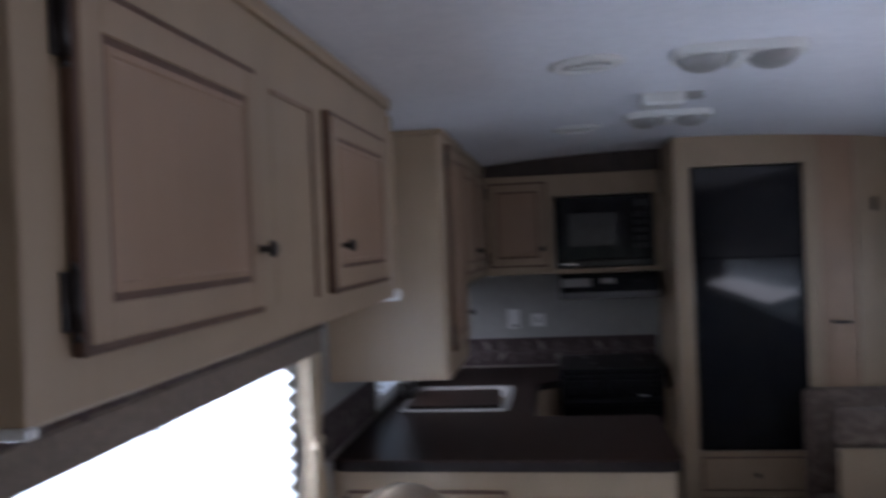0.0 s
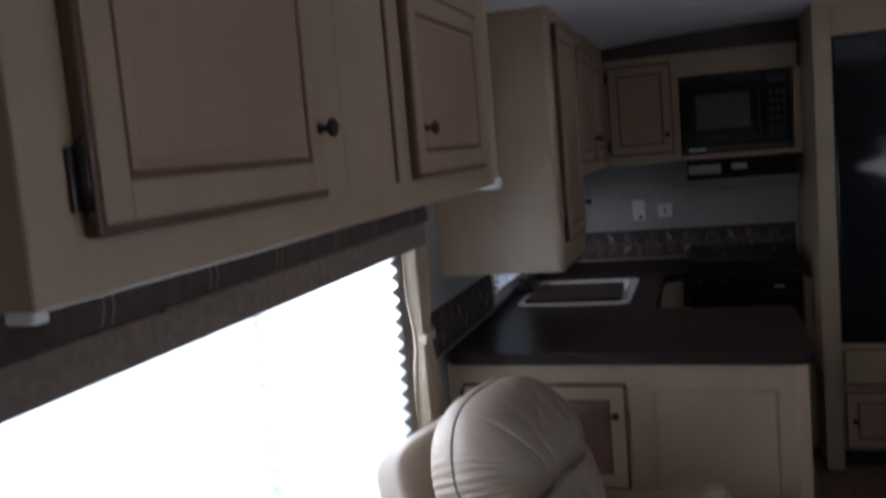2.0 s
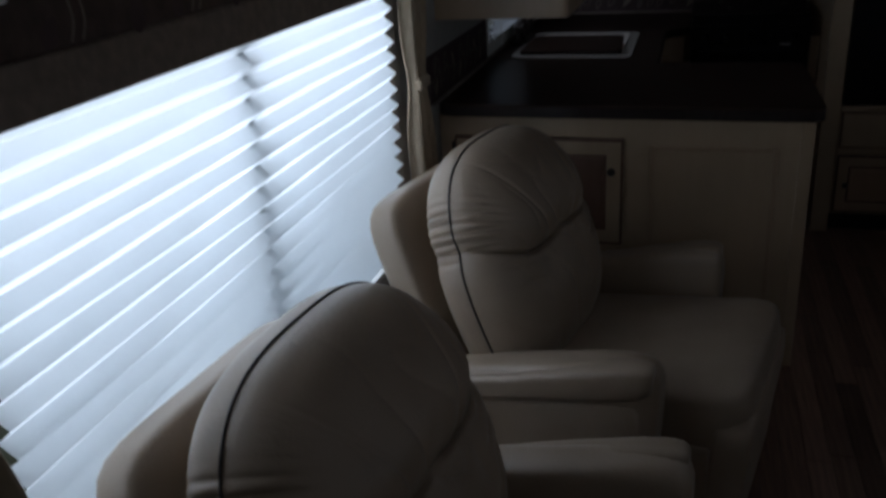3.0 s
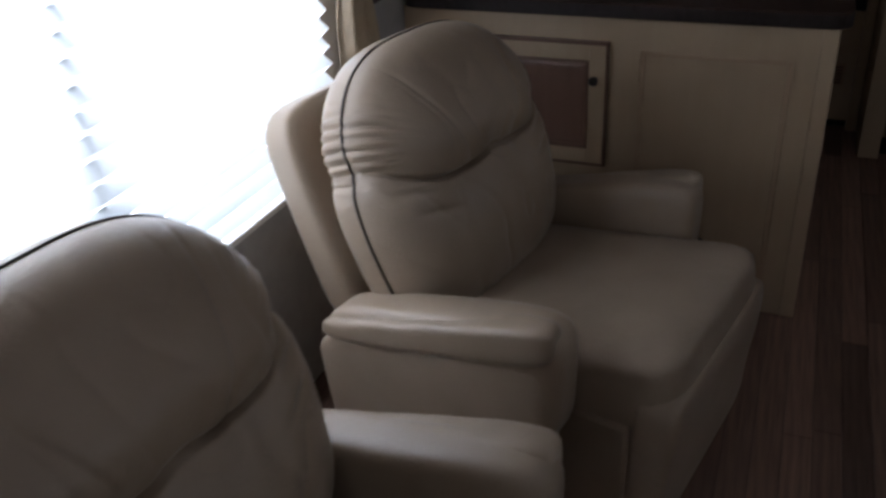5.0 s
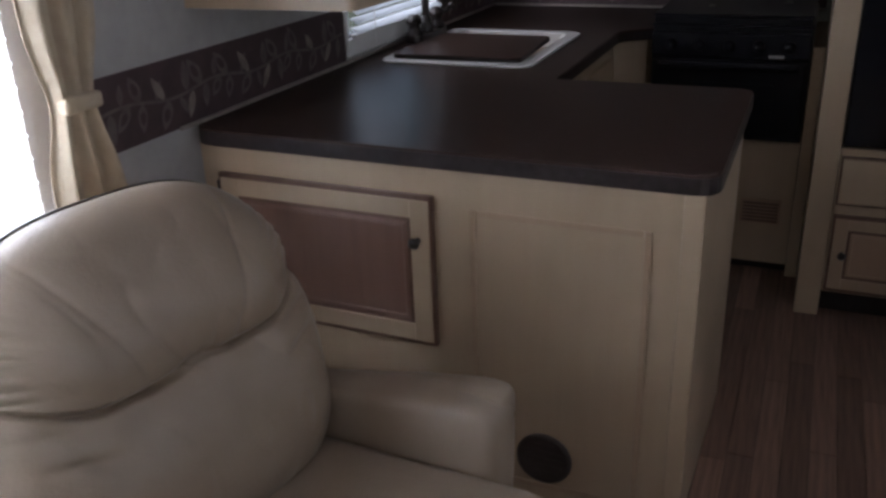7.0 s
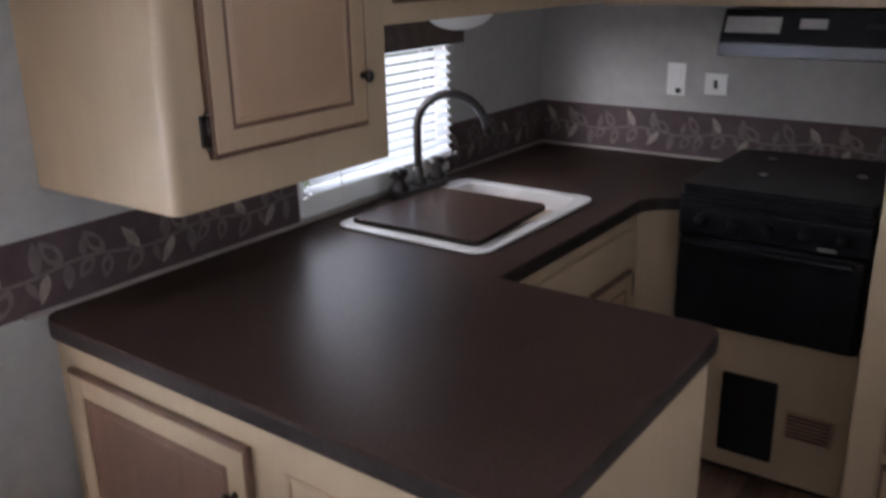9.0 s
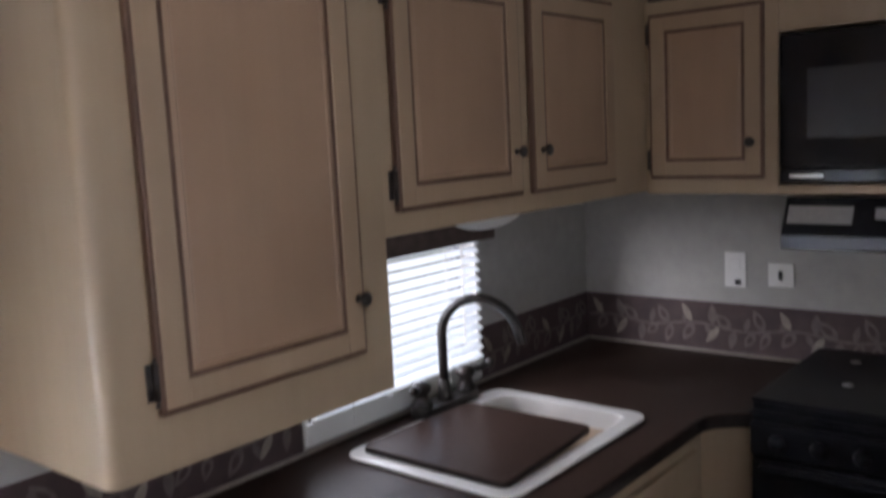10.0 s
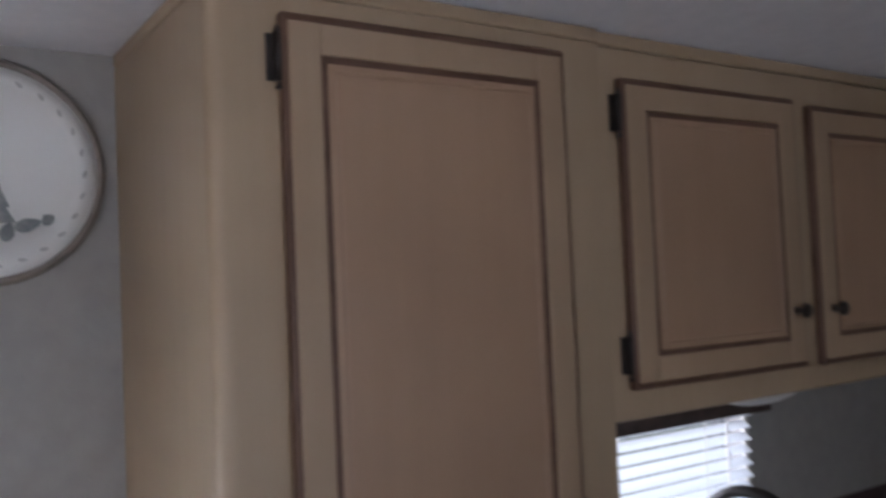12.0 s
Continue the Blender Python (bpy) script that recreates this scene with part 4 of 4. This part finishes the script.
def seam_z(u):
    rise = max(0.0, abs(u) - 0.17) / 0.155
    return 0.010 + 0.22 * u * u + 0.070 * rise ** 1.6 + 0.016 * math.exp(-(u / 0.05) ** 2)


def cushion_back(seed):
    """The tufted back: an arched pillow with a stitched cross seam, gathers at the shoulders and a dark piped edge."""
    n, rings = 560, 84
    bm = bmesh.new()
    rough = [back_outline(k, 4000) for k in range(4001)]
    run = [0.0]
    for a, b in zip(rough, rough[1:]):
        run.append(run[-1] + (b - a).length)
    out, arc, q = [], [], 0
    for k in range(n):
        goal = run[-1] * k / n
        while run[q + 1] < goal:
            q += 1
        out.append(rough[q].lerp(rough[q + 1], (goal - run[q]) / max(run[q + 1] - run[q], 1e-9)))
        arc.append(goal)

    def pleat(k, reach):
        """Folds that run across the piped edge above the cross seam: sharp valleys between round ridges of uneven spacing."""
        o = out[k]
        here = math.exp(-((o.y - 0.135) / 0.070) ** 4)
        a = arc[k] + 0.004 * noise.noise(Vector((arc[k] * 30, seed, 0))) + 0.010 * reach * noise.noise(Vector((arc[k] * 12, reach * 9, seed)))
        f = a / 0.025
        long = 0.55 + 0.9 * (0.5 + 0.5 * noise.noise(Vector((math.floor(f) * 3.7, seed, 2))))
        fade = math.exp(-(reach / (0.125 * long)) ** 2)
        return here * fade * (abs(math.cos(math.pi * f)) ** 0.6 - 0.75)

    def relief(u, w, s, k):
        z = 0.140 * (1 - s ** 3.4) ** 0.55
        d = w - seam_z(u)
        edge = 1 - s ** 12
        above = 0.5 + 0.5 * math.tanh(d * 40)
        z -= 0.022 * math.exp(-(d / 0.0055) ** 2) * edge + 0.009 * math.exp(-(d / 0.030) ** 2) * edge
        z += 0.021 * math.exp(-((d - 0.085) / 0.065) ** 2) * (1 - s ** 3)
        z += 0.012 * math.exp(-((d + 0.13) / 0.08) ** 2) * (1 - s ** 2)
        for tu in (-0.085, 0.085):
            z -= 0.008 * math.exp(-(((u - tu) / 0.03) ** 2 + (d / 0.03) ** 2))
            bend = tu * (1.0 + 5.0 * max(d, 0.0))
            z -= (0.0042 * math.exp(-((u - bend) / 0.006) ** 2) + 0.002 * math.exp(-((u - bend) / 0.03) ** 2)) * above * edge
            z -= 0.007 * math.exp(-((u - tu * 1.5) / 0.03) ** 2) * (1 - above) * math.exp(-((d + 0.05) / 0.08) ** 2)
        z += 0.042 * pleat(k, 1 - s) * above
        # short tucks under the seam by the edge
        low = math.exp(-((abs(u) - 0.23) / 0.055) ** 2) * math.exp(-((d + 0.055) / 0.035) ** 2)
        z -= 0.010 * low * abs(math.sin(w * 60 - 14 * abs(u) + seed)) ** 6
        # loose creases in the hide
        crease = 1 - abs(noise.noise(Vector((u * 9 + 3 * w, w * 5 - 2 * u, seed + 9))))
        z -= 0.004 * crease ** 10 * (1 - s ** 6)
        z += 0.003 * noise.noise(Vector((u * 16, w * 13, seed + 5))) * (1 - s ** 4)
        z += 0.006 * noise.noise(Vector((u * 7, w * 5, seed))) * (1 - s)
        return z
    centre = bm.verts.new((relief(0, 0, 0, 0), 0, 0))
    loops = []
    for j in range(1, rings + 1):
        s = math.sin(j / rings * math.pi / 2)
        loops.append([bm.verts.new((relief(o.x * s, o.y * s, s, k), o.x * s, o.y * s)) for k, o in enumerate(out)])
    for k in range(n):
        bm.faces.new((centre, loops[0][k], loops[0][(k + 1) % n]))
    for a, b in zip(loops, loops[1:]):
        for k in range(n):
            bm.faces.new((a[k], a[(k + 1) % n], b[(k + 1) % n], b[k]))
    last = loops[-1]
    for d, s, f in ((-0.008, 1.008, 0.6), (-0.020, 1.011, 1), (-0.034, 1.012, 1), (-0.048, 1.008, 1), (-0.062, 0.996, 0.7), (-0.080, 0.96, 0.4), (-0.094, 0.85, 0)):
        lp = []
        for k, o in enumerate(out):
            g = s + 0.060 * f * pleat(k, -d * 0.4) - 0.010 * f * math.exp(-((o.y - 0.062) / 0.004) ** 2)
            lp.append(bm.verts.new((d, o.x * g, o.y * g)))
        for k in range(n):
            bm.faces.new((last[k], last[(k + 1) % n], lp[(k + 1) % n], lp[k]))
        last = lp
    bm.faces.new(list(reversed(last)))
    pipe = bmesh.new()
    tube(pipe, [(-0.004, o.x * (1.007 + 0.010 * pleat(k, 0)), o.y * (1.007 + 0.010 * pleat(k, 0))) for k, o in enumerate(out) if k % 2 == 0], 0.0026, 8, True)
    return bm, pipe


def recliner(m, label, seed):
    r = thing("recliner", label, "armchair", m, group="recliners by the window")
    lean = pose(-0.045, 0, 0.70, 0, -18, 0) @ pose(-0.026, 0, 0)
    front, pipe = cushion_back(seed)
    bk = part("back_cushion", front, vinyl, r, "tufted arched back cushion", True, lean)
    part("piping", pipe, piping_mat, bk, "dark piped seam", True)
    bm = pillow(0.055, 0.29, 0.27, 0.3, 12)
    part("back_frame", bm, vinyl, r, "padded rear shell", True, pose(-0.265, 0, 0.60, 0, -20, 0))

    def seat_dent(p):
        return Vector((0, 0, 0.012 * math.cos(p.y * 5) * (1 if p.z > 0 else 0) + 0.004 * noise.noise(p * 9 + Vector((seed, 0, 0)))))
    part("seat_cushion", pillow(0.39, 0.285, 0.085, 0.22, 18, seat_dent), vinyl, r, "", True, pose(0.21, 0, 0.378, 0, -8, 0))
    bm = pillow(0.05, 0.288, 0.175, 0.22, 14, lambda p: Vector((0.006 * math.sin(p.z * 14), 0, 0)))
    part("footrest", bm, vinyl, r, "folded footrest panel", True, pose(0.545, 0, 0.265, 0, 2, 0))
    for sy in (-1, 1):
        bm = pillow(0.286, 0.042, 0.036, 0.42, 16, lambda p: Vector((0.012 * (p.z / 0.05), 0, 0.30 * p.z * p.x / 0.286 + 0.008 * math.sin(p.x * 5) + 0.003 * noise.noise(p * 14 + Vector((seed, sy, 0))))))
        a = part("armrest", bm, vinyl, r, "", True, pose(0.12, sy * 0.376, 0.505, 0, -11.5, 0))
        bm = pillow(0.296, 0.060, 0.145, 0.36, 14, lambda p: Vector((0.24 * p.z, 0.002 * math.sin(p.x * 17 + seed), 0.004 * math.sin(p.x * 5))))
        part("arm_lining", bm, vinyl, r, "", True, pose(0.12, sy * 0.342, 0.403, 0, -11.5, 0))
        bm = pillow(0.28, 0.046, 0.215, 0.16, 12, lambda p: Vector((0.05 * (p.z / 0.43 - 0.5) * (-1 if p.x < 0 else 0), 0, (0.20 * (p.x - 0.02)) * (p.z + 0.215) / 0.43)))
        part("arm_panel", bm, vinyl, r, "", True, pose(0.10, sy * 0.360, 0.255))
    bm = bmesh.new()
    cyl(bm, (0.08, 0, 0.02), 0.26, 0.26, 0.035, "z", 40)
    cyl(bm, (0.08, 0, 0.075), 0.07, 0.06, 0.08, "z", 20)
    part("swivel_base", bm, black_iron, r, "black swivel base")
    part("under_frame", box(bmesh.new(), -0.22, 0.51, -0.292, 0.292, 0.115, 0.36, 0.01), vinyl, r)
    return r


recliner(pose(0.49, 2.06, 0, 0, 0, -12), "cream vinyl recliner with dark piping beside the peninsula", 1.0)
recliner(pose(0.445, 0.99, 0, 0, 0, -6), "cream vinyl recliner with dark piping under the window", 4.0)

# ---------------------------------------------------------------- floor planks
rng = random.Random(11)
PW, PL = 0.068, 0.92
plank_meshes = {}
x = 0.002
while x < XR - 0.01:
    w = min(PW, XR - x)
    y = Y0 - rng.uniform(0, PL)
    while y < YB:
        y0, y1 = max(y, Y0), min(y + PL, YB)
        if y1 - y0 > 0.02:
            key = (round(w, 3), round(y1 - y0, 2))
            if key not in plank_meshes:
                plank_meshes[key] = mesh_of("plank", box(bmesh.new(), 0.0006, w - 0.0006, 0.0008, y1 - y0 - 0.0008, -0.0035, 0.0, 0.0005, 0, 1), plank_mat)
            p_ob = new("plank", plank_meshes[key])
            p_ob.parent = floor
            p_ob.location = (x, y0, 0)
        y += PL
    x += PW
